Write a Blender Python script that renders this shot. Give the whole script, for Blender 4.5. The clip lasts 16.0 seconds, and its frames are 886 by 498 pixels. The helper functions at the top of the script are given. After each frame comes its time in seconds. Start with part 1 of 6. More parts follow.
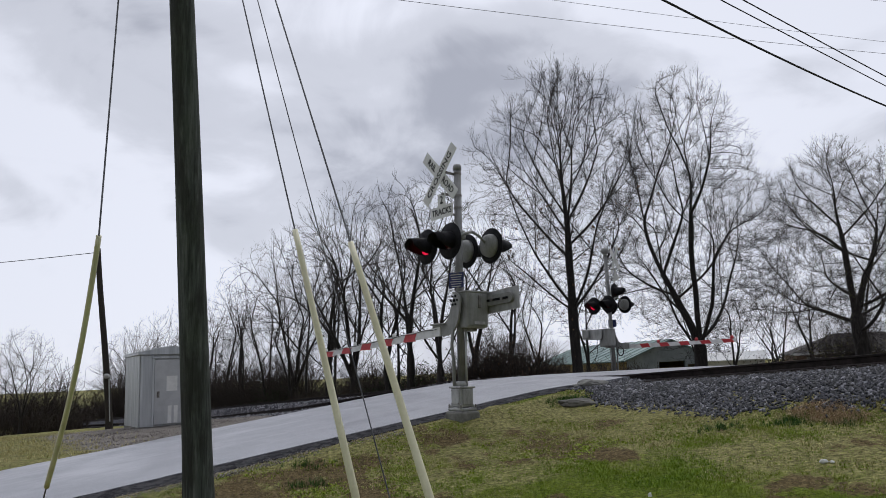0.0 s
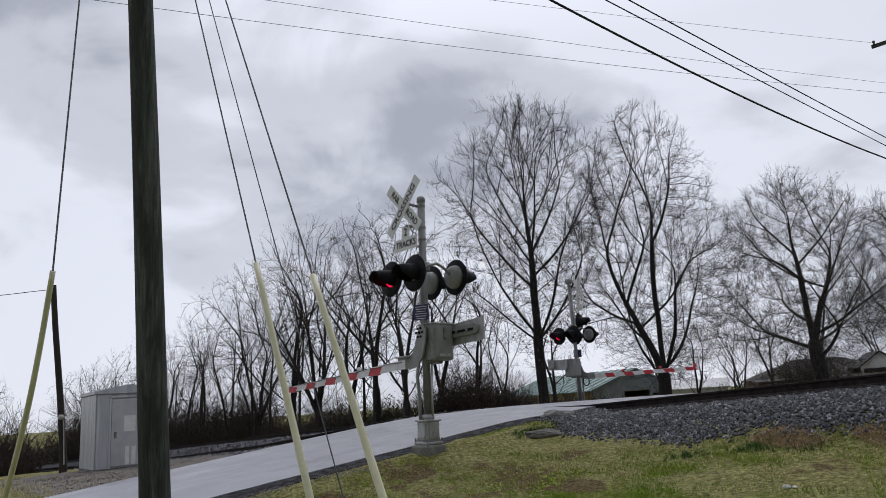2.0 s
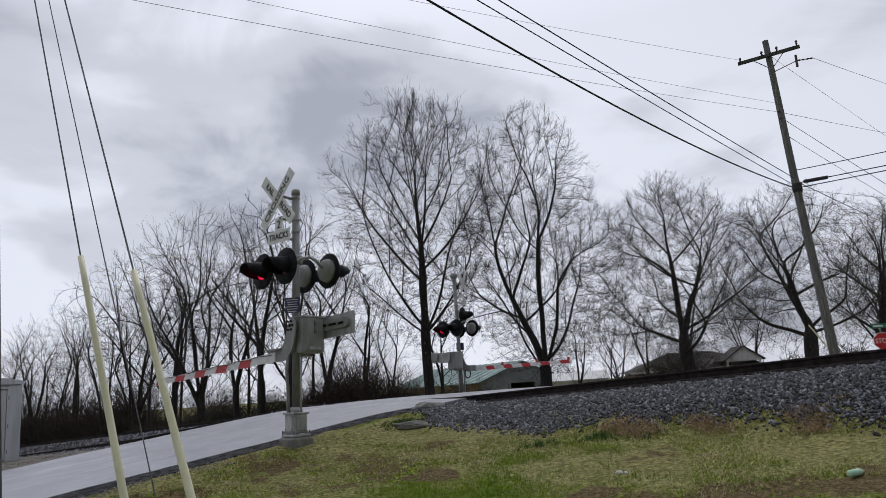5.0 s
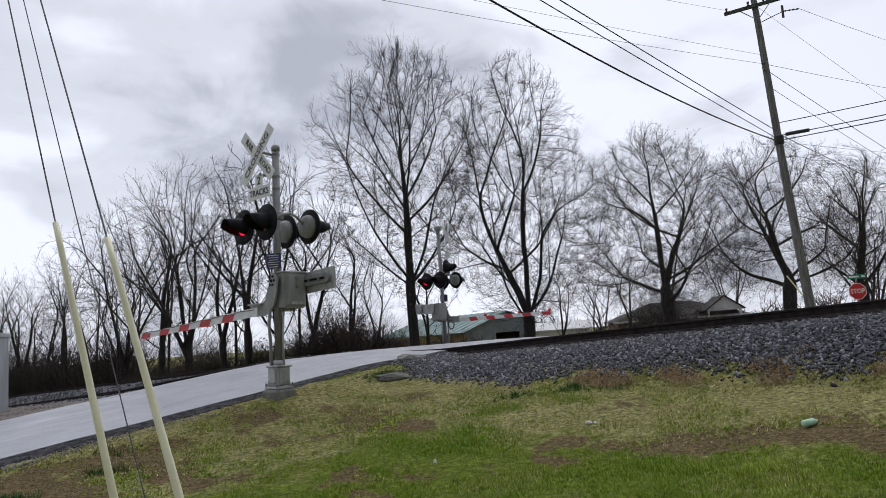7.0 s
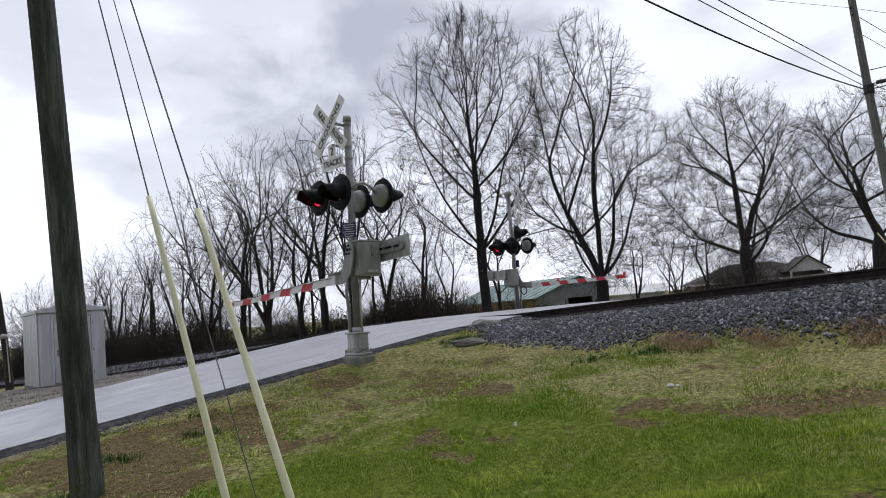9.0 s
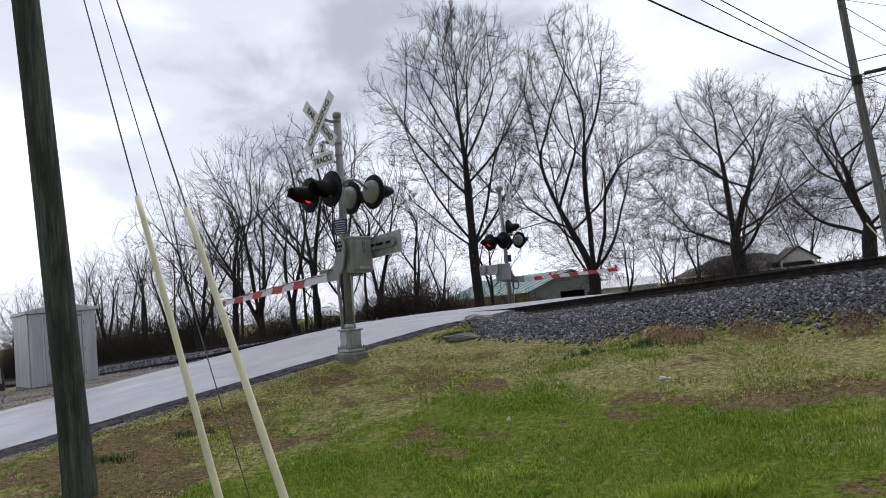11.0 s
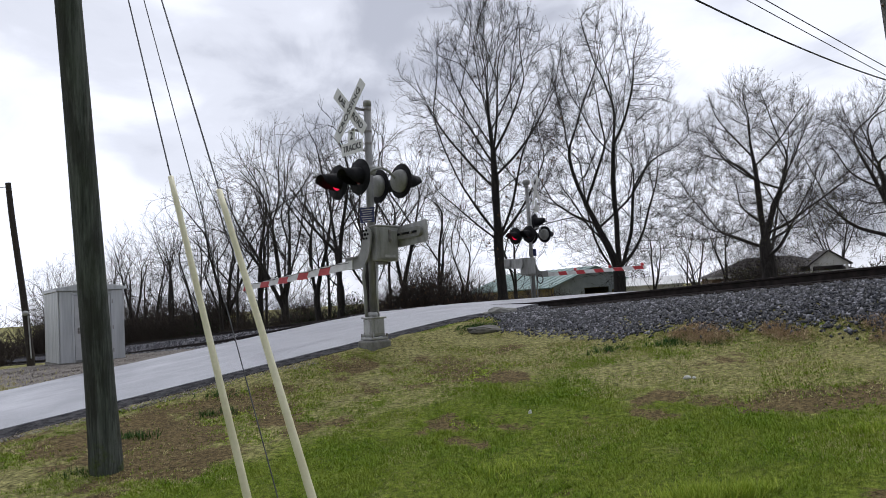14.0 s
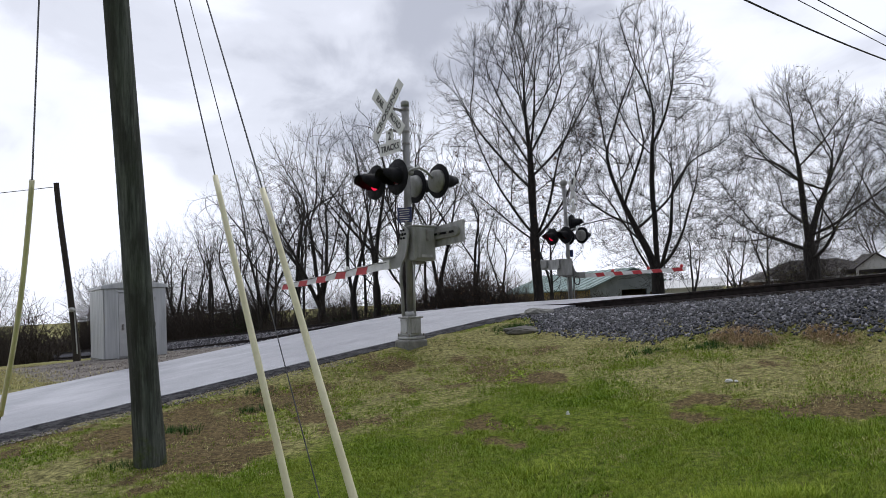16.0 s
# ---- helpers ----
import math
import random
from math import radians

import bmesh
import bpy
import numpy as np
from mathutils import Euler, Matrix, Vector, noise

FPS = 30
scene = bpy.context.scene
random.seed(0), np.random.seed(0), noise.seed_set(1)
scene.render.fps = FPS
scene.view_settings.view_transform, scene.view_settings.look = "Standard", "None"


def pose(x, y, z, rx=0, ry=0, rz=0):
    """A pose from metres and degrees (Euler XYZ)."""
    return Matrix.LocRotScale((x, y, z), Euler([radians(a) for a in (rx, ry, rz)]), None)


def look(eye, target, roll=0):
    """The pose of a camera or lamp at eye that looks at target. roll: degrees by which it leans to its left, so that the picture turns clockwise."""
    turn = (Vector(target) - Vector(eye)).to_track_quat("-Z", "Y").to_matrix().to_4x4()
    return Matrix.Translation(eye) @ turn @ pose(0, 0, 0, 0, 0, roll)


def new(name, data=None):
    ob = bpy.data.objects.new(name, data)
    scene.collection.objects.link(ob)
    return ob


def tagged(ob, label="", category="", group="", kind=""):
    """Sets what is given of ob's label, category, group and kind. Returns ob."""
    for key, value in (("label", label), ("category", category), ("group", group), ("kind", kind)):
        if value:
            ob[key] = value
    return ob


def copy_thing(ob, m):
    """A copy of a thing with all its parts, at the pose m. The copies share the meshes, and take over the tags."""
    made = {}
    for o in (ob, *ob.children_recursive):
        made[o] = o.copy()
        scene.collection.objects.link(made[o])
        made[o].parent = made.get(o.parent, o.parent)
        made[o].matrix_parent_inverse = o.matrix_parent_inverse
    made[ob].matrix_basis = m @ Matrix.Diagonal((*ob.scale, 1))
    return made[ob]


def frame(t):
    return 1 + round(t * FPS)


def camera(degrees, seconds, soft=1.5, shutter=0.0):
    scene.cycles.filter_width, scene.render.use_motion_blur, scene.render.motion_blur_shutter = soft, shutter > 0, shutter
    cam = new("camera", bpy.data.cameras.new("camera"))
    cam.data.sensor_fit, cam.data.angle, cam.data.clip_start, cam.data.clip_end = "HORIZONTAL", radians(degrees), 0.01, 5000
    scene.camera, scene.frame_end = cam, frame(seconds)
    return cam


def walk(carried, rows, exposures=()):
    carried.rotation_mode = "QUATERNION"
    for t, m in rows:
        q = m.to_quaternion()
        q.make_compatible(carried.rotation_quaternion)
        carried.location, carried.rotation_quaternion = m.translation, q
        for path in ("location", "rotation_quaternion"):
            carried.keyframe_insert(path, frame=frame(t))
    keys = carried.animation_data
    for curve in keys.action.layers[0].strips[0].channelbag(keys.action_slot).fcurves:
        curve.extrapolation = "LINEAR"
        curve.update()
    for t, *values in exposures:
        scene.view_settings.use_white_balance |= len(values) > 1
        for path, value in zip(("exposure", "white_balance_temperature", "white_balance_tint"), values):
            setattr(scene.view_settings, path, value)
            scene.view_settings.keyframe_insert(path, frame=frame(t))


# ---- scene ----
import collections

cam = camera(63.3, 16.0, 0.8)
PATH = [
    (0, (-0.044, 0.52, 1.753), (-0.037, 2.491, 2.091), -2.6),
    (0.5, (-0.021, 0.497, 1.748), (0.006, 2.465, 2.106), -2.9),
    (1, (-0.026, 0.518, 1.752), (0.032, 2.481, 2.128), -3.2),
    (1.5, (-0.035, 0.529, 1.758), (0.05, 2.487, 2.153), -3.4),
    (2, (-0.029, 0.526, 1.745), (0.079, 2.479, 2.166), -3.8),
    (2.5, (-0.027, 0.512, 1.751), (0.104, 2.459, 2.192), -4.1),
    (3, (-0.032, 0.511, 1.753), (0.133, 2.453, 2.2), -4.0),
    (3.5, (0.025, 0.473, 1.759), (0.24, 2.412, 2.2), -3.9),
    (4, (0.179, 0.419, 1.749), (0.453, 2.355, 2.172), -3.9),
    (4.5, (0.325, 0.376, 1.745), (0.658, 2.306, 2.147), -3.9),
    (4.7, (0.371, 0.327, 1.728), (0.727, 2.255, 2.122), -3.9),
    (6.8, (0.557, 0.078, 1.792), (0.987, 2.014, 2.051), -3.7),
    (7, (0.543, 0.059, 1.799), (0.955, 2.001, 2.04), -4.1),
    (7.5, (0.515, 0.071, 1.793), (0.879, 2.026, 2.003), -4.7),
    (8, (0.548, 0.07, 1.793), (0.857, 2.037, 1.982), -4.9),
    (8.5, (0.519, 0.051, 1.795), (0.78, 2.026, 1.974), -4.8),
    (9, (0.464, 0.078, 1.779), (0.682, 2.059, 1.945), -5.0),
    (11.5, (0.474, 0.083, 1.789), (0.715, 2.063, 1.933), -5.8),
    (12, (0.472, 0.086, 1.785), (0.707, 2.067, 1.919), -5.2),
    (12.5, (0.455, 0.102, 1.777), (0.68, 2.085, 1.9), -4.6),
    (13, (0.447, 0.101, 1.773), (0.657, 2.087, 1.891), -4.1),
    (13.5, (0.442, 0.094, 1.771), (0.634, 2.081, 1.893), -3.8),
    (14, (0.445, 0.096, 1.77), (0.615, 2.084, 1.904), -3.7),
    (14.5, (0.451, 0.078, 1.765), (0.594, 2.068, 1.91), -3.6),
    (15, (0.443, 0.082, 1.765), (0.559, 2.073, 1.915), -3.5),
    (15.5, (0.436, 0.085, 1.763), (0.529, 2.077, 1.912), -3.4),
    (16, (0.415, 0.091, 1.759), (0.487, 2.085, 1.901), -3.2),
]
walk(cam, [(t, look(eye, target, roll)) for t, eye, target, roll in PATH], [(0, -0.27), (3, -0.33), (4.5, -0.33), (7, -0.07), (9, 0.05), (12.5, 0.09), (16, 0.06)])

# ---- world, sun, exposure ----
world = bpy.data.worlds.new("overcast_sky")
scene.world = world
world.use_nodes = True
wn, wl = world.node_tree.nodes, world.node_tree.links
wn.clear()


def wnode(kind, **values):
    n = wn.new(kind)
    for key, value in values.items():
        n.inputs[key].default_value = value
    return n


def wmath(op, a, b=None, clamp=False):
    n = wn.new("ShaderNodeMath")
    n.operation, n.use_clamp = op, clamp
    for k, v in enumerate((a, b)):
        if v is None:
            continue
        if isinstance(v, (int, float)):
            n.inputs[k].default_value = v
        else:
            wl.new(v, n.inputs[k])
    return n.outputs[0]


SUN_ELEV, SUN_ROT = radians(55), radians(12)
sky = wn.new("ShaderNodeTexSky")
sky.sky_type, sky.sun_disc = "NISHITA", False
sky.sun_elevation, sky.sun_rotation = SUN_ELEV, SUN_ROT
coord = wn.new("ShaderNodeTexCoord")
sep = wn.new("ShaderNodeSeparateXYZ")
wl.new(coord.outputs["Generated"], sep.inputs[0])
up = wmath("MAXIMUM", sep.outputs[2], 0.0)
lift = wmath("ADD", up, 0.42)
comb = wn.new("ShaderNodeCombineXYZ")
wl.new(wmath("DIVIDE", sep.outputs[0], lift), comb.inputs[0])
wl.new(wmath("DIVIDE", sep.outputs[1], lift), comb.inputs[1])
comb.inputs[2].default_value = 9.1
big = wnode("ShaderNodeTexNoise", Scale=1.5, Detail=4.0, Roughness=0.5, Distortion=0.5)
fine = wnode("ShaderNodeTexNoise", Scale=4.2, Detail=6.0, Roughness=0.55, Distortion=0.5)
wl.new(comb.outputs[0], big.inputs["Vector"])
wl.new(comb.outputs[0], fine.inputs["Vector"])
mixn = wmath("ADD", wmath("MULTIPLY", big.outputs[0], 0.72), wmath("MULTIPLY", fine.outputs[0], 0.28))
mixn = wmath("ADD", mixn, wmath("MULTIPLY", wmath("SUBTRACT", 0.38, up), 0.09))
ramp = wn.new("ShaderNodeValToRGB")
wl.new(mixn, ramp.inputs[0])
ramp.color_ramp.interpolation = "EASE"
ramp.color_ramp.elements[0].position, ramp.color_ramp.elements[0].color = 0.38, (0.50, 0.525, 0.62, 1)
ramp.color_ramp.elements[1].position, ramp.color_ramp.elements[1].color = 0.56, (1.02, 1.055, 1.19, 1)
mid = ramp.color_ramp.elements.new(0.47)
mid.color = (0.79, 0.82, 0.93, 1)
# an overcast sky grows brighter towards the zenith
cie = wmath("ADD", 0.95, wmath("MULTIPLY", wmath("MAXIMUM", wmath("SUBTRACT", up, 0.45), 0.0), 1.7))
# and towards the side on which the hidden sun stands
cie = wmath("MULTIPLY", cie, wmath("ADD", 0.74, wmath("MULTIPLY", sep.outputs[1], 0.34)))
vmul = wn.new("ShaderNodeVectorMath")
vmul.operation = "SCALE"
wl.new(ramp.outputs[0], vmul.inputs[0])
wl.new(cie, vmul.inputs["Scale"])
bg_cloud = wnode("ShaderNodeBackground", Strength=1.0)
wl.new(vmul.outputs[0], bg_cloud.inputs[0])
bg_sky = wnode("ShaderNodeBackground", Strength=0.08)
wl.new(sky.outputs[0], bg_sky.inputs[0])
blend = wn.new("ShaderNodeMixShader")
blend.inputs[0].default_value = 0.93
wl.new(bg_sky.outputs[0], blend.inputs[1])
wl.new(bg_cloud.outputs[0], blend.inputs[2])
wout = wn.new("ShaderNodeOutputWorld")
wl.new(blend.outputs[0], wout.inputs[0])

sun = new("sun", bpy.data.lights.new("sun", "SUN"))
sun.data.energy, sun.data.angle, sun.data.color = 0.8, radians(30), (1.0, 0.98, 0.95)
sun.matrix_world = Matrix.Translation((0, 0, 60)) @ Vector(
    (math.sin(SUN_ROT) * math.cos(SUN_ELEV), math.cos(SUN_ROT) * math.cos(SUN_ELEV), math.sin(SUN_ELEV))
).to_track_quat("Z", "Y").to_matrix().to_4x4()
scene.view_settings.exposure = 0.0


# ---- materials ----
class Nodes:
    """A small hand for building node materials."""

    def __init__(self, name, rough=0.7, metal=0.0, spec=0.5):
        self.mat = bpy.data.materials.new(name)
        self.mat.use_nodes = True
        self.n, self.l = self.mat.node_tree.nodes, self.mat.node_tree.links
        self.b = self.n["Principled BSDF"]
        self.b.inputs["Roughness"].default_value = rough
        self.b.inputs["Metallic"].default_value = metal
        self.b.inputs["Specular IOR Level"].default_value = spec
        self.co = self.n.new("ShaderNodeTexCoord").outputs["Object"]

    def put(self, socket, value):
        if isinstance(value, (int, float)):
            socket.default_value = value
        elif isinstance(value, tuple):
            socket.default_value = (*value, 1) if len(value) == 3 and len(socket.default_value) == 4 else value
        else:
            self.l.new(value, socket)

    def noise(self, scale, detail=4.0, rough=0.55, stretch=None, dist=0.0, vec=None):
        t = self.n.new("ShaderNodeTexNoise")
        t.inputs["Scale"].default_value, t.inputs["Detail"].default_value = scale, detail
        t.inputs["Roughness"].default_value, t.inputs["Distortion"].default_value = rough, dist
        v = vec or self.co
        if stretch:
            m = self.n.new("ShaderNodeMapping")
            m.inputs["Scale"].default_value = stretch
            self.l.new(v, m.inputs[0])
            v = m.outputs[0]
        self.l.new(v, t.inputs["Vector"])
        return t.outputs[0]

    def voronoi(self, scale, what="Color"):
        t = self.n.new("ShaderNodeTexVoronoi")
        t.inputs["Scale"].default_value = scale
        self.l.new(self.co, t.inputs["Vector"])
        return t.outputs[what]

    def ramp(self, fac, *stops):
        r = self.n.new("ShaderNodeValToRGB")
        self.put(r.inputs[0], fac)
        while len(r.color_ramp.elements) < len(stops):
            r.color_ramp.elements.new(0.5)
        for e, (p, c) in zip(r.color_ramp.elements, stops):
            e.position, e.color = p, (*c, 1) if isinstance(c, tuple) else (c, c, c, 1)
        return r.outputs[0]

    def mix(self, fac, a, b, how="MIX"):
        m = self.n.new("ShaderNodeMix")
        m.data_type, m.blend_type = "RGBA", how
        self.put(m.inputs[0], fac), self.put(m.inputs[6], a), self.put(m.inputs[7], b)
        return m.outputs[2]

    def math(self, op, a, b=0.0):
        m = self.n.new("ShaderNodeMath")
        m.operation = op
        self.put(m.inputs[0], a), self.put(m.inputs[1], b)
        return m.outputs[0]

    def attr(self, name):
        a = self.n.new("ShaderNodeAttribute")
        a.attribute_name = name
        return a.outputs["Fac"]

    def random(self):
        return self.n.new("ShaderNodeObjectInfo").outputs["Random"]

    def island(self):
        return self.n.new("ShaderNodeNewGeometry").outputs["Random Per Island"]

    def bump(self, height, strength=0.4, distance=0.01):
        b = self.n.new("ShaderNodeBump")
        b.inputs["Strength"].default_value, b.inputs["Distance"].default_value = strength, distance
        self.put(b.inputs["Height"], height)
        self.l.new(b.outputs[0], self.b.inputs["Normal"])
        return self

    def color(self, value):
        self.put(self.b.inputs["Base Color"], value)
        return self

    def rough(self, value):
        self.put(self.b.inputs["Roughness"], value)
        return self


def worn(name, base, dark, rough=0.6, metal=0.0, scale=6.0, bump=0.15, amount=0.55, streak=None):
    """A painted or bare surface with soft blotches, fine speckle and, if asked, streaks."""
    k = Nodes(name, rough, metal)
    blot = k.noise(scale, 5, 0.6, streak)
    speck = k.noise(scale * 14, 3, 0.6)
    f = k.math("ADD", k.math("MULTIPLY", blot, 0.75), k.math("MULTIPLY", speck, 0.25))
    k.color(k.ramp(f, (0.5 - amount * 0.32, dark), (0.5 + amount * 0.18, base)))
    k.rough(k.ramp(blot, (0.3, min(1, rough + 0.15)), (0.7, max(0.05, rough - 0.1))))
    k.bump(f, bump, 0.004)
    return k.mat


# ground: grass, soil and gravel by masks with ragged borders
k = Nodes("grass_and_soil", 0.95, 0.0, 0.1)
n1, n2, n3, n4 = k.noise(0.35, 5, 0.6), k.noise(2.1, 5, 0.65), k.noise(17.0, 4, 0.7), k.noise(90.0, 2, 0.6)
green = k.ramp(n3, (0.30, (0.050, 0.072, 0.008)), (0.50, (0.130, 0.170, 0.020)), (0.72, (0.240, 0.270, 0.045)))
straw = k.ramp(n3, (0.32, (0.115, 0.108, 0.034)), (0.52, (0.275, 0.258, 0.105)), (0.75, (0.48, 0.44, 0.18)))
soil = k.mix(k.ramp(k.noise(30.0, 4, 0.7), (0.40, 0.0), (0.66, 1.0)), k.ramp(n4, (0.30, (0.028, 0.018, 0.009)), (0.62, (0.110, 0.074, 0.034))), (0.22, 0.165, 0.08))
worn_f = k.math("ADD", k.math("ADD", k.math("MULTIPLY", n2, 0.9), k.math("MULTIPLY", n1, 0.5)), k.math("MULTIPLY", k.attr("dry"), 0.42))
turf = k.mix(k.ramp(worn_f, (0.78, 0.0), (1.02, 1.0)), green, straw)
bare_f = k.math("ADD", k.attr("thin"), k.math("MULTIPLY", k.math("SUBTRACT", k.noise(9.0, 5, 0.7), 0.5), 2.2))
turf = k.mix(k.ramp(bare_f, (0.18, 0.0), (0.52, 0.95)), turf, soil)
# fine mottling over the turf; its dark end paints shade between tufts
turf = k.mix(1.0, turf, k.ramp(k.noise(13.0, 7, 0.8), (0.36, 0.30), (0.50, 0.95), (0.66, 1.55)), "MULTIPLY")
cell = k.voronoi(34.0)
stone_c = k.mix(k.ramp(k.noise(30, 2), (0.35, 0.0), (0.7, 1.0)), k.ramp(cell, (0.0, (0.10, 0.092, 0.085)), (0.5, (0.24, 0.22, 0.20)), (1.0, (0.44, 0.40, 0.36))), (0.17, 0.15, 0.125))
gf = k.ramp(k.math("ADD", k.attr("gravel"), k.math("MULTIPLY", k.math("SUBTRACT", n2, 0.5), 0.9)), (0.40, 0.0), (0.60, 1.0))
dark_c = k.ramp(cell, (0.0, (0.016, 0.016, 0.019)), (0.6, (0.060, 0.060, 0.070)), (1.0, (0.150, 0.148, 0.160)))
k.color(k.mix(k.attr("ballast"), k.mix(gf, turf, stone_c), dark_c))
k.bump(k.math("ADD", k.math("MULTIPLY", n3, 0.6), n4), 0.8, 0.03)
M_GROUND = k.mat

k = Nodes("pale_asphalt", 0.42, 0.0, 0.5)
sx = k.n.new("ShaderNodeSeparateXYZ")
k.l.new(k.co, sx.inputs[0])
along = k.math("ADD", k.math("MULTIPLY", sx.outputs[0], 0.8), k.math("MULTIPLY", sx.outputs[1], 0.6))
across = k.math("SUBTRACT", k.math("MULTIPLY", sx.outputs[1], 0.8), k.math("MULTIPLY", sx.outputs[0], 0.6))
lane = k.n.new("ShaderNodeCombineXYZ")
k.put(lane.inputs[0], k.math("MULTIPLY", along, 0.22))
k.put(lane.inputs[1], k.math("MULTIPLY", across, 1.9))
streaks = k.noise(1.4, 6, 0.68, None, 0.6, lane.outputs[0])
long = k.math("ADD", k.math("MULTIPLY", k.noise(1.1, 5, 0.62, None, 0.4), 0.4), k.math("MULTIPLY", streaks, 0.6))
grit = k.noise(160.0, 2, 0.6)
wet = k.noise(0.8, 4, 0.6)
c = k.ramp(long, (0.30, (0.25, 0.255, 0.28)), (0.55, (0.37, 0.375, 0.405)), (0.75, (0.46, 0.465, 0.50)))
c = k.mix(k.ramp(grit, (0.42, 0.55), (0.62, 0.0)), c, (0.16, 0.16, 0.17))
k.color(c)
k.rough(k.ramp(k.math("ADD", k.math("MULTIPLY", wet, 0.5), k.math("MULTIPLY", streaks, 0.5)), (0.40, 0.28), (0.60, 0.58)))
k.bump(grit, 0.3, 0.004)
M_ROAD = k.mat

k = Nodes("dark_asphalt_edge", 0.95, 0.0, 0.08)
k.color(k.mix(k.ramp(k.noise(7, 6, 0.75), (0.42, 0.0), (0.60, 1.0)), k.ramp(k.noise(40, 4, 0.7), (0.3, (0.008, 0.008, 0.010)), (0.7, (0.030, 0.030, 0.034))), (0.085, 0.083, 0.086)))
k.bump(k.noise(70, 3), 0.8, 0.02)
M_EDGE = k.mat

k = Nodes("ballast_stone", 0.62, 0.0, 0.4)
k.color(k.mix(k.ramp(k.noise(30, 3), (0.35, 0.0), (0.75, 0.6)), k.ramp(k.island(), (0.0, (0.006, 0.007, 0.009)), (0.45, (0.022, 0.024, 0.031)), (0.80, (0.075, 0.078, 0.098)), (1.0, (0.30, 0.30, 0.33))), (0.018, 0.017, 0.020)))
k.bump(k.noise(55, 3), 0.4, 0.01)
M_STONE = k.mat
# a paler grey than ballast_stone, for the track past the lane
k = Nodes("paler_ballast_stone", 0.85, 0.0, 0.3)
k.color(k.ramp(k.island(), (0.0, (0.030, 0.030, 0.035)), (0.5, (0.095, 0.093, 0.105)), (1.0, (0.26, 0.255, 0.27))))
M_PALESTONE = k.mat
k = Nodes("gravel_stone", 0.9)
k.color(k.ramp(k.island(), (0.0, (0.07, 0.06, 0.053)), (0.6, (0.19, 0.165, 0.145)), (1.0, (0.38, 0.35, 0.32))))
M_GRAVEL = k.mat

M_RAIL = worn("rusty_rail", (0.022, 0.014, 0.012), (0.008, 0.006, 0.0055), 0.85, 0.1, 9, 0.3)
M_RAILTOP = worn("worn_rail_head", (0.08, 0.058, 0.05), (0.03, 0.022, 0.018), 0.5, 0.5, 12, 0.05)
M_TIE = worn("creosoted_tie", (0.045, 0.036, 0.030), (0.014, 0.012, 0.011), 0.95, 0, 5, 0.6, 0.6, (1, 8, 8))
M_CONC = worn("weathered_concrete", (0.24, 0.235, 0.215), (0.10, 0.10, 0.088), 0.9, 0, 7, 0.3)
M_ALU = worn("weathered_aluminium_paint", (0.44, 0.445, 0.44), (0.22, 0.22, 0.21), 0.45, 0.35, 6, 0.12, 0.6, (1, 1, 0.3))
M_MAST = worn("galvanised_mast", (0.30, 0.30, 0.30), (0.15, 0.15, 0.145), 0.5, 0.35, 8, 0.12, 0.6, (1, 1, 0.25))
M_GREYBOX = worn("grey_painted_steel", (0.33, 0.335, 0.325), (0.18, 0.18, 0.165), 0.55, 0.1, 4, 0.1, 0.55, (1, 1, 0.35))
M_BLACK = worn("black_paint", (0.012, 0.012, 0.014), (0.005, 0.005, 0.006), 0.6, 0, 7, 0.1)
M_BLACK.node_tree.nodes["Principled BSDF"].inputs["Specular IOR Level"].default_value = 0.15
M_SIGNW = worn("white_sign_sheeting", (0.74, 0.74, 0.72), (0.56, 0.56, 0.53), 0.5, 0, 5, 0.03, 0.5)
M_LETTER = worn("black_sign_letters", (0.02, 0.02, 0.02), (0.012, 0.012, 0.012), 0.5, 0, 9, 0.02)
M_BLUE = worn("blue_sign_sheeting", (0.022, 0.030, 0.12), (0.015, 0.022, 0.085), 0.4, 0, 9, 0.02)
M_RED = worn("red_reflective_stripe", (0.52, 0.035, 0.045), (0.36, 0.03, 0.035), 0.45, 0, 9, 0.03)
M_ARMW = worn("white_gate_arm_paint", (0.72, 0.72, 0.71), (0.52, 0.52, 0.50), 0.5, 0, 6, 0.05)
M_STEEL = worn("dull_bolts", (0.30, 0.29, 0.28), (0.14, 0.12, 0.11), 0.5, 0.7, 14, 0.1)
M_YELLOW = worn("faded_yellow_plastic", (0.80, 0.76, 0.55), (0.60, 0.56, 0.36), 0.5, 0, 3, 0.05, 0.6, (1, 1, 0.3))
M_CABLE = worn("black_cable", (0.03, 0.03, 0.032), (0.015, 0.015, 0.016), 0.7, 0, 9, 0.02)
M_WIRE = worn("grey_wire_strand", (0.14, 0.14, 0.145), (0.07, 0.07, 0.075), 0.5, 0.6, 9, 0.05)
M_INSUL = worn("brown_porcelain", (0.10, 0.06, 0.05), (0.05, 0.03, 0.025), 0.3, 0, 9, 0.02)

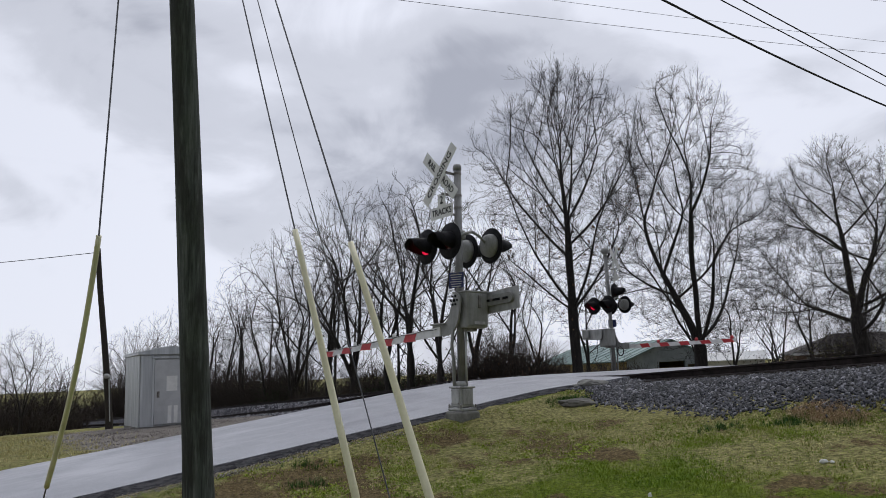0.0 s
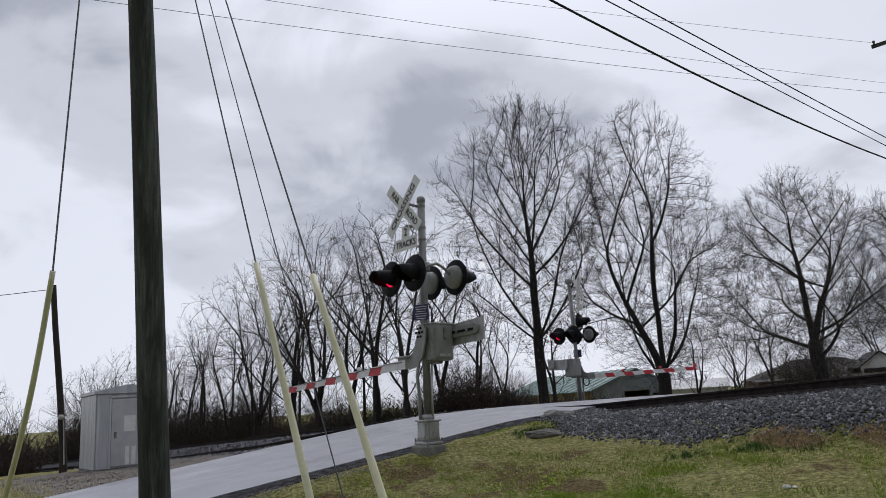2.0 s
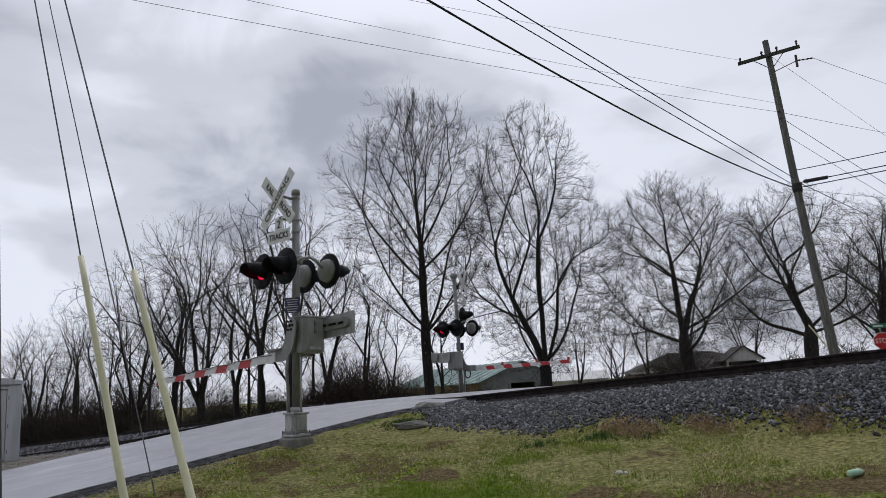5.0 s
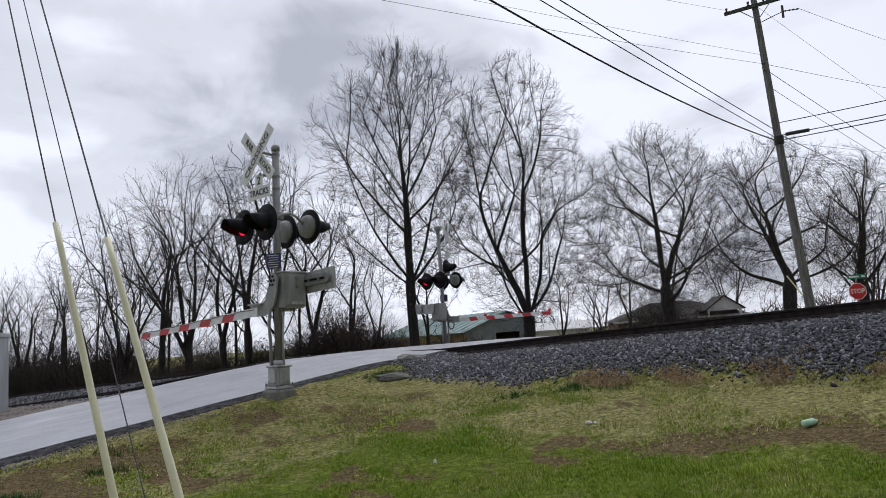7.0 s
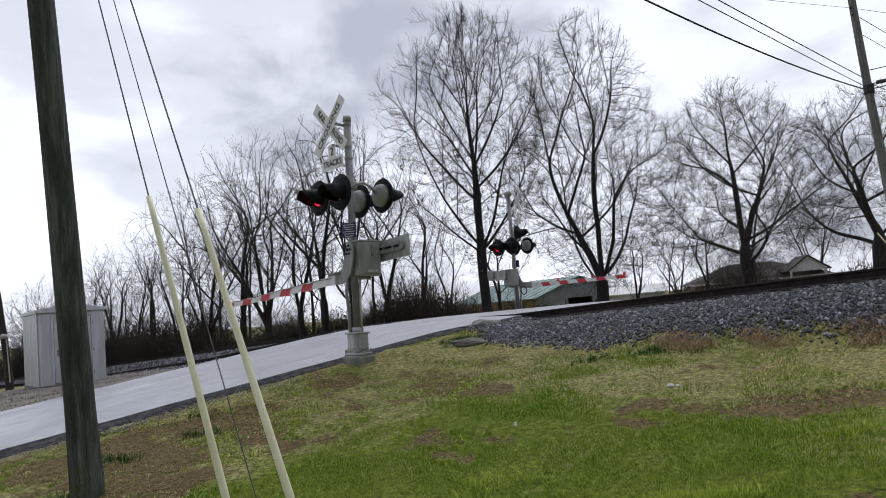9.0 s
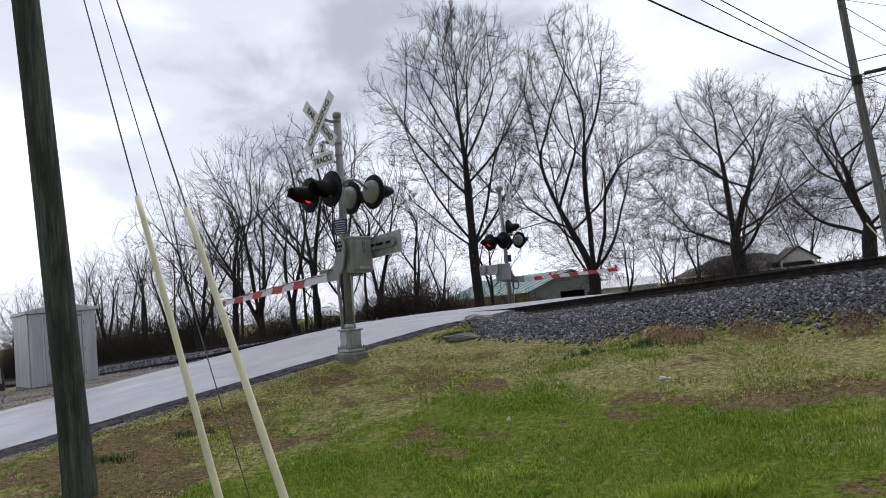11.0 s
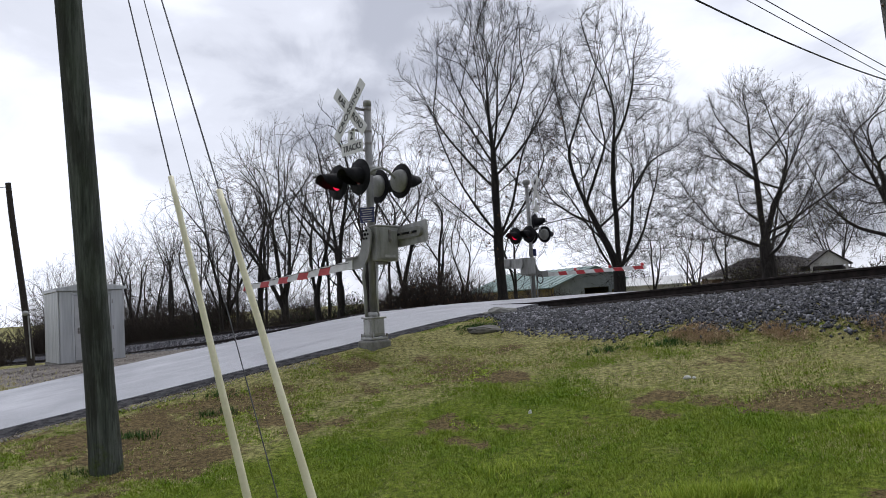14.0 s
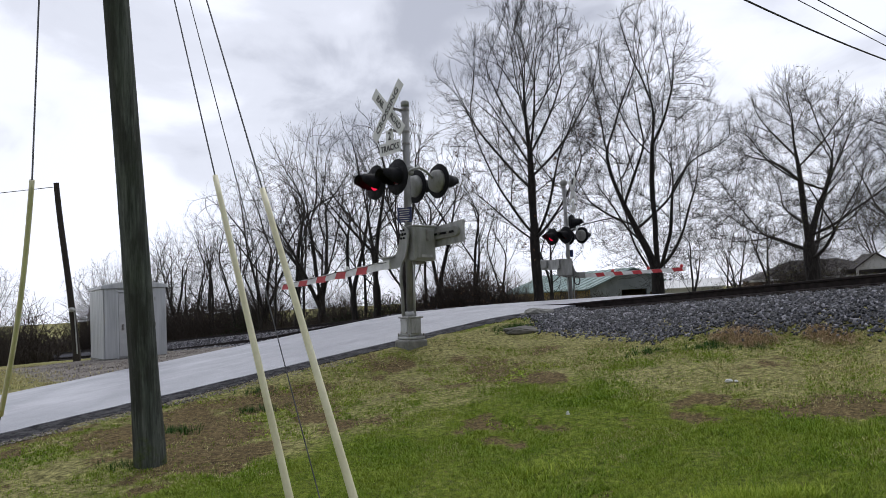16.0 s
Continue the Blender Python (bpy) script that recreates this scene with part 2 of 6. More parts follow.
k = Nodes("weathered_pole_wood", 0.92)
g1, g2, g3 = k.noise(7.0, 6, 0.65, (3.2, 3.2, 0.22), 0.3), k.noise(26.0, 5, 0.7, (3.0, 3.0, 0.10)), k.noise(1.1, 4, 0.6)
c = k.ramp(g1, (0.34, (0.024, 0.028, 0.024)), (0.50, (0.074, 0.084, 0.074)), (0.66, (0.135, 0.148, 0.132)))
c = k.mix(k.ramp(g2, (0.36, 0.7), (0.46, 0.0)), c, (0.018, 0.018, 0.016))
c = k.mix(k.ramp(k.noise(2.2, 5, 0.65, (2.0, 2.0, 0.35)), (0.42, 0.75), (0.52, 0.0)), c, (0.022, 0.022, 0.018))
c = k.mix(k.ramp(g3, (0.48, 0.0), (0.68, 0.45)), c, (0.040, 0.055, 0.030))
sz = k.n.new("ShaderNodeSeparateXYZ")
k.l.new(k.co, sz.inputs[0])
moss = k.ramp(k.math("ADD", sz.outputs[2], k.math("MULTIPLY", k.noise(3.5, 5, 0.65), 1.6)), (0.80, 0.8), (1.25, 0.0))
c = k.mix(moss, c, k.ramp(k.noise(30, 3), (0.35, (0.022, 0.032, 0.008)), (0.65, (0.085, 0.115, 0.022))))
k.color(c)
k.bump(k.math("ADD", g2, k.math("MULTIPLY", g1, 0.6)), 0.7, 0.02)
M_POLE = k.mat

k = Nodes("silvered_pole_wood", 0.9)
g1, g2 = k.noise(6.0, 6, 0.65, (3.0, 3.0, 0.2), 0.3), k.noise(24.0, 5, 0.7, (3.0, 3.0, 0.10))
c = k.ramp(g1, (0.32, (0.085, 0.083, 0.078)), (0.52, (0.165, 0.163, 0.155)), (0.70, (0.26, 0.258, 0.248)))
k.color(k.mix(k.ramp(g2, (0.38, 0.8), (0.48, 0.0)), c, (0.04, 0.038, 0.035)))
k.bump(g2, 0.6, 0.02)
M_GREYPOLE = k.mat


def bark(name, dark, mid, light):
    k = Nodes(name, 0.95)
    g = k.noise(5.0, 6, 0.7, (1.6, 1.6, 0.4))
    k.color(k.ramp(g, (0.3, dark), (0.52, mid), (0.75, light)))
    k.bump(g, 0.7, 0.03)
    return k.mat


M_BARK = bark("dark_wet_bark", (0.008, 0.007, 0.007), (0.022, 0.019, 0.017), (0.050, 0.044, 0.040))
M_BARK2 = bark("grey_brown_bark", (0.014, 0.012, 0.011), (0.036, 0.031, 0.028), (0.075, 0.066, 0.059))
M_BRUSH = bark("brown_brush", (0.018, 0.013, 0.011), (0.046, 0.035, 0.028), (0.085, 0.066, 0.052))


def leaf(name, a, b):
    k = Nodes(name, 0.75, 0, 0.25)
    k.color(k.mix(k.island(), a, b))
    return k.mat


M_DEADLEAF = leaf("dead_leaves", (0.075, 0.045, 0.028), (0.15, 0.09, 0.055))
M_EVERGREEN = leaf("dark_evergreen_leaves", (0.018, 0.030, 0.014), (0.045, 0.062, 0.028))
M_BUDS = leaf("spring_buds", (0.10, 0.105, 0.035), (0.20, 0.19, 0.075))
def turf_blade(name, a, b, c):
    """Blades that differ one by one and drift in tone from patch to patch."""
    k = Nodes(name, 0.7, 0, 0.25)
    tone = k.math("ADD", k.math("MULTIPLY", k.noise(0.9, 4, 0.6), 0.7), k.math("MULTIPLY", k.noise(4.0, 3, 0.6), 0.3))
    base = k.mix(k.island(), a, b)
    k.color(k.mix(k.ramp(tone, (0.42, 0.0), (0.62, 0.8)), base, c))
    return k.mat


M_BLADE = turf_blade("grass_blades", (0.060, 0.125, 0.005), (0.260, 0.385, 0.022), (0.280, 0.335, 0.045))
M_DEADGRASS = leaf("reddish_dead_grass", (0.34, 0.24, 0.14), (0.68, 0.53, 0.35))
M_TUFT = leaf("dark_green_tuft_blades", (0.020, 0.060, 0.012), (0.075, 0.150, 0.028))
M_BLADE2 = leaf("dry_grass_blades", (0.30, 0.27, 0.10), (0.60, 0.54, 0.27))
M_WEED = leaf("yellow_green_weeds", (0.20, 0.30, 0.025), (0.40, 0.46, 0.065))

k = Nodes("ribbed_galvanised_siding", 0.42, 0.45)
st = k.noise(3.0, 4, 0.6, (2.5, 2.5, 0.15))
k.color(k.ramp(st, (0.3, (0.40, 0.42, 0.44)), (0.7, (0.60, 0.62, 0.64))))
M_SHED = k.mat
M_SHEDDOOR = worn("pale_grey_door_paint", (0.52, 0.53, 0.54), (0.42, 0.43, 0.44), 0.5, 0.1, 3, 0.05)
M_PAPER = worn("white_notice", (0.80, 0.80, 0.78), (0.68, 0.68, 0.66), 0.6, 0, 6, 0.02)
M_TEAL = worn("teal_metal_roofing", (0.17, 0.25, 0.235), (0.11, 0.175, 0.165), 0.5, 0.2, 0.8, 0.1)
M_OCHRE = worn("ochre_wall_boards", (0.36, 0.27, 0.11), (0.24, 0.17, 0.07), 0.8, 0, 1.0, 0.1)
M_SIDING = worn("pale_grey_siding", (0.27, 0.30, 0.30), (0.18, 0.20, 0.20), 0.7, 0, 0.8, 0.1)
M_WHITE = worn("white_house_paint", (0.76, 0.76, 0.75), (0.60, 0.60, 0.59), 0.7, 0, 1.0, 0.05)
M_SHINGLE = worn("brown_grey_shingles", (0.058, 0.050, 0.046), (0.030, 0.026, 0.024), 0.95, 0, 2.5, 0.4)
M_BRICK = worn("brown_brick_wall", (0.20, 0.135, 0.105), (0.115, 0.078, 0.062), 0.9, 0, 5, 0.3)
# near-black paints the gloom of unlit rooms onto panes and floors
M_INSIDE = worn("dark_interior", (0.018, 0.018, 0.018), (0.009, 0.009, 0.009), 0.9, 0, 3, 0.05)
M_STOPRED = worn("red_sign_sheeting", (0.55, 0.02, 0.03), (0.45, 0.018, 0.026), 0.45, 0, 4, 0.02)
M_STREETGREEN = worn("green_sign_sheeting", (0.015, 0.20, 0.12), (0.012, 0.16, 0.10), 0.45, 0, 4, 0.02)
M_LITTER = worn("crumpled_white_paper", (0.75, 0.75, 0.73), (0.5, 0.5, 0.48), 0.8, 0, 20, 0.5)
M_BOTTLE = worn("pale_green_plastic", (0.45, 0.68, 0.48), (0.32, 0.52, 0.36), 0.3, 0, 12, 0.1)
M_ROCK = worn("mossy_rock", (0.17, 0.16, 0.14), (0.07, 0.068, 0.06), 0.95, 0, 5, 0.8)

k = Nodes("lit_red_lens", 0.2)
k.color((0.5, 0.01, 0.02))
k.put(k.b.inputs["Emission Color"], (1.0, 0.012, 0.075))
k.b.inputs["Emission Strength"].default_value = 0.8
M_LENSON = k.mat
k = Nodes("dark_red_lens", 0.15)
k.color(k.ramp(k.noise(60, 1), (0.4, (0.045, 0.006, 0.009)), (0.6, (0.075, 0.010, 0.013))))
M_LENS = k.mat


# ---- mesh helpers ----
def part(name, bm, material, parent=None, label="", smooth=False):
    """Links a bmesh as one mesh object under a thing or a part."""
    me = bpy.data.meshes.new(name)
    bm.normal_update()
    bm.to_mesh(me)
    bm.free()
    for m in material if isinstance(material, (list, tuple)) else [material]:
        me.materials.append(m)
    if smooth:
        me.polygons.foreach_set("use_smooth", [True] * len(me.polygons))
    ob = new(name, me)
    ob.parent = parent
    if label:
        tagged(ob, label)
    return ob


def arrays(name, co, faces, material, parent=None, smooth=False):
    """A mesh object out of numpy arrays; faces all have one number of corners."""
    me = bpy.data.meshes.new(name)
    co, faces = np.asarray(co, np.float32), np.asarray(faces, np.int32)
    n, c = faces.shape
    me.vertices.add(len(co)), me.loops.add(n * c), me.polygons.add(n)
    me.vertices.foreach_set("co", co.ravel())
    me.loops.foreach_set("vertex_index", faces.ravel())
    me.polygons.foreach_set("loop_start", np.arange(n, dtype=np.int32) * c)
    me.polygons.foreach_set("loop_total", np.full(n, c, np.int32))
    if smooth:
        me.polygons.foreach_set("use_smooth", np.ones(n, bool))
    me.update(calc_edges=True)
    me.materials.append(material)
    ob = new(name, me)
    ob.parent = parent
    return ob


def thing(name, m, label, category, group="", kind=""):
    ob = new(name)
    ob.empty_display_size = 0.2
    ob.matrix_basis = m
    return tagged(ob, label, category, group, kind)


def box(size, at=(0, 0, 0), rot=(0, 0, 0), bevel=0.0, bm=None):
    bm = bm or bmesh.new()
    r = bmesh.ops.create_cube(bm, size=1.0)
    vs = r["verts"]
    bmesh.ops.scale(bm, vec=size, verts=vs)
    if bevel:
        es = list({e for v in vs for e in v.link_edges})
        vs = bmesh.ops.bevel(bm, geom=es, offset=bevel, segments=2, affect="EDGES", profile=0.5)["verts"]
        vs = list({v for v in vs} | {v for e in es if e.is_valid for v in e.verts})
    m = Matrix.Translation(at) @ Euler([radians(a) for a in rot]).to_matrix().to_4x4()
    bmesh.ops.transform(bm, matrix=m, verts=vs)
    return bm


def rod(p, q, r0, r1=None, n=12, bm=None, caps=True):
    """A round bar from p to q."""
    bm = bm or bmesh.new()
    p, q = Vector(p), Vector(q)
    d = q - p
    vs = bmesh.ops.create_cone(bm, cap_ends=caps, segments=n, radius1=r0, radius2=r0 if r1 is None else r1, depth=d.length)["verts"]
    m = Matrix.Translation((p + q) / 2) @ d.to_track_quat("Z", "Y").to_matrix().to_4x4()
    bmesh.ops.transform(bm, matrix=m, verts=vs)
    return bm


def outline(points, depth, m=None, bm=None):
    """A flat shape with thickness: points in its x-z plane, depth along y."""
    bm = bm or bmesh.new()
    front = [bm.verts.new((x, depth / 2, z)) for x, z in points]
    back = [bm.verts.new((x, -depth / 2, z)) for x, z in points]
    bm.faces.new(front), bm.faces.new(back[::-1])
    for i in range(len(points)):
        j = (i + 1) % len(points)
        bm.faces.new((front[j], front[i], back[i], back[j]))
    if m is not None:
        bmesh.ops.transform(bm, matrix=m, verts=front + back)
    bmesh.ops.recalc_face_normals(bm, faces=bm.faces)
    return bm


def lathe(profile, n=24, bm=None, m=None):
    """A turned shape about z from (radius, height) pairs."""
    bm = bm or bmesh.new()
    rings, made = [], []
    for r, z in profile:
        ring = [bm.verts.new((r * math.cos(2 * math.pi * i / n), r * math.sin(2 * math.pi * i / n), z)) for i in range(n)]
        rings.append(ring)
        made += ring
    for a, b in zip(rings, rings[1:]):
        for i in range(n):
            bm.faces.new((a[i], a[(i + 1) % n], b[(i + 1) % n], b[i]))
    bm.faces.new(rings[0][::-1]), bm.faces.new(rings[-1])
    if m is not None:
        bmesh.ops.transform(bm, matrix=m, verts=made)
    return bm


def tube(points, radii, n=6, bm=None):
    """A bent bar through points."""
    bm = bm or bmesh.new()
    pts = [Vector(p) for p in points]
    if isinstance(radii, (int, float)):
        radii = [radii] * len(pts)
    rings, side = [], None
    for i, p in enumerate(pts):
        d = (pts[min(i + 1, len(pts) - 1)] - pts[max(i - 1, 0)]).normalized()
        side = (side - d * side.dot(d)) if side else d.orthogonal()
        side.normalize()
        other = d.cross(side)
        rings.append([bm.verts.new(p + radii[i] * (math.cos(2 * math.pi * j / n) * side + math.sin(2 * math.pi * j / n) * other)) for j in range(n)])
    for a, b in zip(rings, rings[1:]):
        for j in range(n):
            bm.faces.new((a[j], a[(j + 1) % n], b[(j + 1) % n], b[j]))
    bm.faces.new(rings[0][::-1]), bm.faces.new(rings[-1])
    return bm


def letters(text, size, m, material, parent, name="lettering", depth=0.003, squeeze=1.0):
    """Raised lettering in the built-in font; it reads along x and stands along z, facing -y of m."""
    cu = bpy.data.curves.new(name, "FONT")
    cu.body, cu.size, cu.extrude, cu.align_x, cu.align_y = text, size, depth, "CENTER", "CENTER"
    cu.offset = size * 0.012
    cu.resolution_u = 2
    tmp = bpy.data.objects.new(name, cu)
    scene.collection.objects.link(tmp)
    me = bpy.data.meshes.new_from_object(tmp.evaluated_get(bpy.context.evaluated_depsgraph_get()))
    bpy.data.objects.remove(tmp)
    me.materials.clear()
    me.materials.append(material)
    me.transform(m @ Matrix.Rotation(radians(90), 4, "X") @ Matrix.Diagonal((squeeze, 1, 1, 1)))
    ob = new(name, me)
    ob.parent = parent
    return ob


# ---- the plan: a runs along the road, b along the tracks ----
def W(a, b, z=0.0):
    return Vector((0.8 * a - 0.6 * b, 0.6 * a + 0.8 * b, z))


def ease(x, lo, hi):
    t = np.clip((x - lo) / (hi - lo), 0, 1)
    return t * t * (3 - 2 * t)


ROAD_NEAR, ROAD_FAR = 11.3, 16.6
TRACK1, TRACK2 = 13.72, 18.0


def road_z(a):
    a = np.asarray(a, float)
    rise = 0.10 + 0.112 * np.maximum(a, -4)
    z = np.minimum(rise, 1.53) - 0.05 * np.exp(-((a - 12.8) / 1.2) ** 2)
    return np.where(a > 20.5, 1.53 - 0.06 * (np.minimum(a, 50) - 20.5), z)


def track1_z(b):
    b = np.asarray(b, float)
    return 1.52 + 0.041 * np.clip(11 - b, -0.0, 60) - 0.085 * np.clip(b - 17, 0, 10) - 0.058 * np.clip(b - 27, 0, 16) - 0.04 * np.clip(b - 43, 0, 80)


def track2_z(b):
    b = np.asarray(b, float)
    return 1.56 + 0.036 * np.clip(11 - b, 0, 60) - 0.045 * np.clip(b - 17, 0, 100)


def lawn_z(a, b):
    a, b = np.clip(a, -6, 13), np.clip(b, -8, 12)
    return -0.0503 + 0.0197 * a - 0.0326 * b + 0.0064 * a * a - 0.0005 * a * b + 0.0058 * b * b


def field_z(a, b):
    """The land on the shed's side of the road."""
    base = 0.42 - 0.048 * np.clip(b - 25.5, 0, 60)
    return base + 0.02 * np.clip(a - 6, -8, 4)


def far_z(a, b):
    """The land beyond the tracks."""
    near = np.where(b > 17, track2_z(b) - 0.35, 1.2)
    return near + (np.minimum(-0.35, near - 0.4) - near) * ease(a, 30, 50)


def ground_z(a, b):
    a, b = np.asarray(a, float), np.asarray(b, float)
    side = ease(b, 13, 18)
    z = lawn_z(a, b) * (1 - side) + field_z(a, b) * side
    # embankments of the two tracks
    bank = np.minimum(track1_z(b), 3.0) - 0.24
    toe = np.where(b < 14, 10.3, 10.9)
    bank_f = ease(a, toe, 12.4)
    z = z * (1 - bank_f) + bank * bank_f
    top2 = track2_z(b) - 0.24
    f2 = ease(a, 15.0, 16.6)
    z = z * (1 - f2) + top2 * f2
    f3 = ease(a, 19.4, 22.0)
    z = z * (1 - f3) + far_z(a, b) * f3
    # the road bed
    bed = ease(b, ROAD_NEAR - 1.7, ROAD_NEAR - 0.35) * (1 - ease(b, ROAD_FAR + 0.1, ROAD_FAR + 1.4))
    under = ease(b, ROAD_NEAR - 0.15, ROAD_NEAR + 0.25) * (1 - ease(b, ROAD_FAR - 0.2, ROAD_FAR + 0.1))
    z = z * (1 - bed) + (road_z(a) - 0.065 - 0.09 * under) * bed
    return z


def patch(a, b, s, seed):
    return np.array([noise.noise((x * s, y * s, seed)) for x, y in zip(np.ravel(a), np.ravel(b))]).reshape(np.shape(a))


# worn spots in the turf: place along and across, and half width
BARE = ((7.9, 4.2, 0.45), (7.9, 3.0, 0.5), (8.45, 2.6, 0.6), (8.1, 8.4, 0.8), (5.9, 5.95, 0.4), (5.55, 5.3, 0.3), (8.0, 7.1, 0.5), (3.8, 9.05, 0.7), (2.7, 10.0, 0.6), (4.7, 9.9, 0.6), (5.2, 9.0, 0.5), (7.3, 5.6, 0.35), (8.6, 0.8, 0.6))
# patches of matted, reddish dead grass at the foot of the ballast
MATTED = ((10.75, 5.5, 0.42), (10.9, 4.35, 0.30), (10.95, 3.05, 0.38), (10.9, 1.4, 0.3))


def spots_at(a, b, places):
    return sum(np.exp(-(((a - p) / (0.8 * r)) ** 2 + ((b - q) / (1.3 * r)) ** 2)) for p, q, r in places)


def thin(a, b):
    """Where the turf is worn through: 0 in full grass, 1 on bare soil."""
    near_lane = ease(b, 6.6, 7.8) * (1 - ease(b, 10.2, 11.0)) * (1 - ease(a, 6.5, 9.0))
    belt = ease(a, 6.6, 7.8) * (1 - ease(a, 9.8, 10.8)) * (1 - ease(b, 8.5, 10))
    n = 0.62 * patch(a, b, 0.75, 2.0) + 0.45 * patch(a, b, 2.3, 5.0) + 0.22 * patch(a, b, 6.0, 8.0)
    return np.clip((n - 0.38 + 0.40 * near_lane + 0.20 * belt + 0.42 * spots_at(a, b, BARE)) / 0.26, 0, 1)


def gz(x, y):
    return float(ground_z(0.8 * x + 0.6 * y, -0.6 * x + 0.8 * y))


# ---- ground, road, tracks ----
def axis(spans):
    out = []
    for lo, hi, step in spans:
        out += list(np.arange(lo, hi, step))
    return np.array(out + [spans[-1][1]])


AA = axis([(-2500, -400, 300), (-400, -80, 40), (-80, -10, 5), (-10, 0, 1), (0, 24, 0.2), (24, 40, 1), (40, 100, 5), (100, 400, 30), (400, 2500, 300)])
BB = axis([(-2500, -400, 300), (-400, -80, 40), (-80, -10, 5), (-10, -3, 0.7), (-3, 32, 0.2), (32, 60, 1), (60, 120, 5), (120, 400, 30), (400, 2500, 300)])
ga, gb = np.meshgrid(AA, BB, indexing="ij")
zz = ground_z(ga, gb)
rough = np.array([noise.noise((x * 1.3, y * 1.3, 0.3)) + 0.6 * noise.noise((x * 4.1, y * 4.1, 2.0)) for x, y in zip(ga.ravel(), gb.ravel())]).reshape(ga.shape)
zz = zz + 0.028 * rough * (np.abs(gb) < 60)
cols = np.stack([0.8 * ga - 0.6 * gb, 0.6 * ga + 0.8 * gb, zz], -1).reshape(-1, 3)
na, nb = ga.shape
idx = np.arange(na * nb).reshape(na, nb)
quads = np.stack([idx[:-1, :-1], idx[1:, :-1], idx[1:, 1:], idx[:-1, 1:]], -1).reshape(-1, 4)
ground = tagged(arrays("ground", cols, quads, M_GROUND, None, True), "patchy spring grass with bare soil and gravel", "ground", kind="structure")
# where gravel and dry turf lie
apron = ease(gb, 16.4, 17.0) * (1 - ease(gb, 27, 33)) * ease(ga, 2.6, 5.0)
shoulder = ease(gb, ROAD_NEAR - 0.62, ROAD_NEAR - 0.3) * (1 - ease(gb, ROAD_NEAR, ROAD_NEAR + 0.3)) * (1 - ease(ga, 4.5, 7.5))
trackbed = ease(ga, 11.2, 12.0) * (1 - ease(ga, 20.0, 21.0))
gravel = np.clip(np.maximum(np.maximum(apron, shoulder * 0.8), trackbed), 0, 1)
dry = ease(ga, 7.0, 9.4) * (gb < 10.8) + 0.9 * ease(ga, 9.2, 10.2) * (1 - ease(gb, 5, 8)) + 0.85 * ease(gb, 6.2, 8.2) * (ga < 9.5) * (gb < 11.5)
bal = ease(ga, 11.0 + 0.2 * np.sin(gb * 1.9) + 0.35 * (1 - ease(gb, 6.0, 7.2)), 11.5 + 0.2 * np.sin(gb * 1.9) + 0.35 * (1 - ease(gb, 6.0, 7.2))) * (1 - ease(ga, 20.2, 21.2))
for name, values in (("gravel", gravel), ("ballast", bal), ("thin", np.where((gb < 11.2) & (ga > -3) & (ga < 12), thin(np.clip(ga, -3, 12), np.clip(gb, -4, 12)), 0.15)), ("dry", np.clip(np.maximum(np.minimum(dry, 1.7), 0.75 * (gb > 17)), 0, 1.7))):
    at = ground.data.attributes.new(name, "FLOAT", "POINT")
    at.data.foreach_set("value", values.ravel().astype(np.float32))


def strip(a_list, edge0, edge1, z_of, thick):
    """A slab along the road between two edges, as a bmesh."""
    bm = bmesh.new()
    rows = []
    for a in a_list:
        b0, b1 = edge0(a), edge1(a)
        n = 6
        rows.append([bm.verts.new(W(a, b0 + (b1 - b0) * i / n, z_of(a, i / n))) for i in range(n + 1)] +
                    [bm.verts.new(W(a, b1, z_of(a, 1) - thick)), bm.verts.new(W(a, b0, z_of(a, 0) - thick))])
    for r, s in zip(rows, rows[1:]):
        for i in range(len(r)):
            j = (i + 1) % len(r)
            bm.faces.new((r[i], s[i], s[j], r[j]))
    bm.faces.new(rows[0][::-1]), bm.faces.new(rows[-1])
    bmesh.ops.recalc_face_normals(bm, faces=bm.faces)
    return bm


def ragged(base, amp, seed):
    return lambda a: base + amp * (noise.noise((a * 0.9, seed, 0)) + 0.5 * noise.noise((a * 3.1, seed, 5)))


road_as = list(np.arange(-60, -5, 2.0)) + list(np.arange(-5, 14, 0.25)) + list(np.arange(14, 60, 1.0))


def near_edge(a):
    flare = 0.55 * float(ease(a, 10.8, 12.6)) * (1 - float(ease(a, 20, 24)))
    return ROAD_NEAR - flare + 0.06 * noise.noise((a * 1.3, 3, 0)) + 0.05 * noise.noise((a * 4.7, 9, 0))


crown = lambda a, f: float(road_z(a)) + 0.05 * (1 - (2 * f - 1) ** 2)
road = tagged(part("road", strip(road_as, near_edge, ragged(ROAD_FAR, 0.08, 8.0), crown, 0.10), M_ROAD, None, smooth=False), "pale grey damp asphalt lane over the tracks", "road", kind="structure")
edge_as = [a for a in road_as if -30 < a < 12]
tagged(part("road_edge", strip(edge_as, lambda a: ragged(ROAD_NEAR - 0.34, 0.15, 1.0)(a) - 0.16 * (1 - float(ease(a, 1.0, 6.0))), lambda a: near_edge(a) + 0.03, lambda a, f: float(road_z(a)) - 0.052 + 0.047 * f - 0.002, 0.14), M_EDGE), "crumbling dark asphalt edge of the lane", "road edge", kind="structure")
tagged(part("road_edge", strip([a for a in road_as if -30 < a < 11], lambda a: ROAD_FAR - 0.02, ragged(ROAD_FAR + 0.16, 0.08, 6.0), lambda a, f: float(road_z(a)) - 0.05 - 0.05 * f, 0.12), M_EDGE), "crumbling dark asphalt edge of the lane", "road edge", kind="structure")

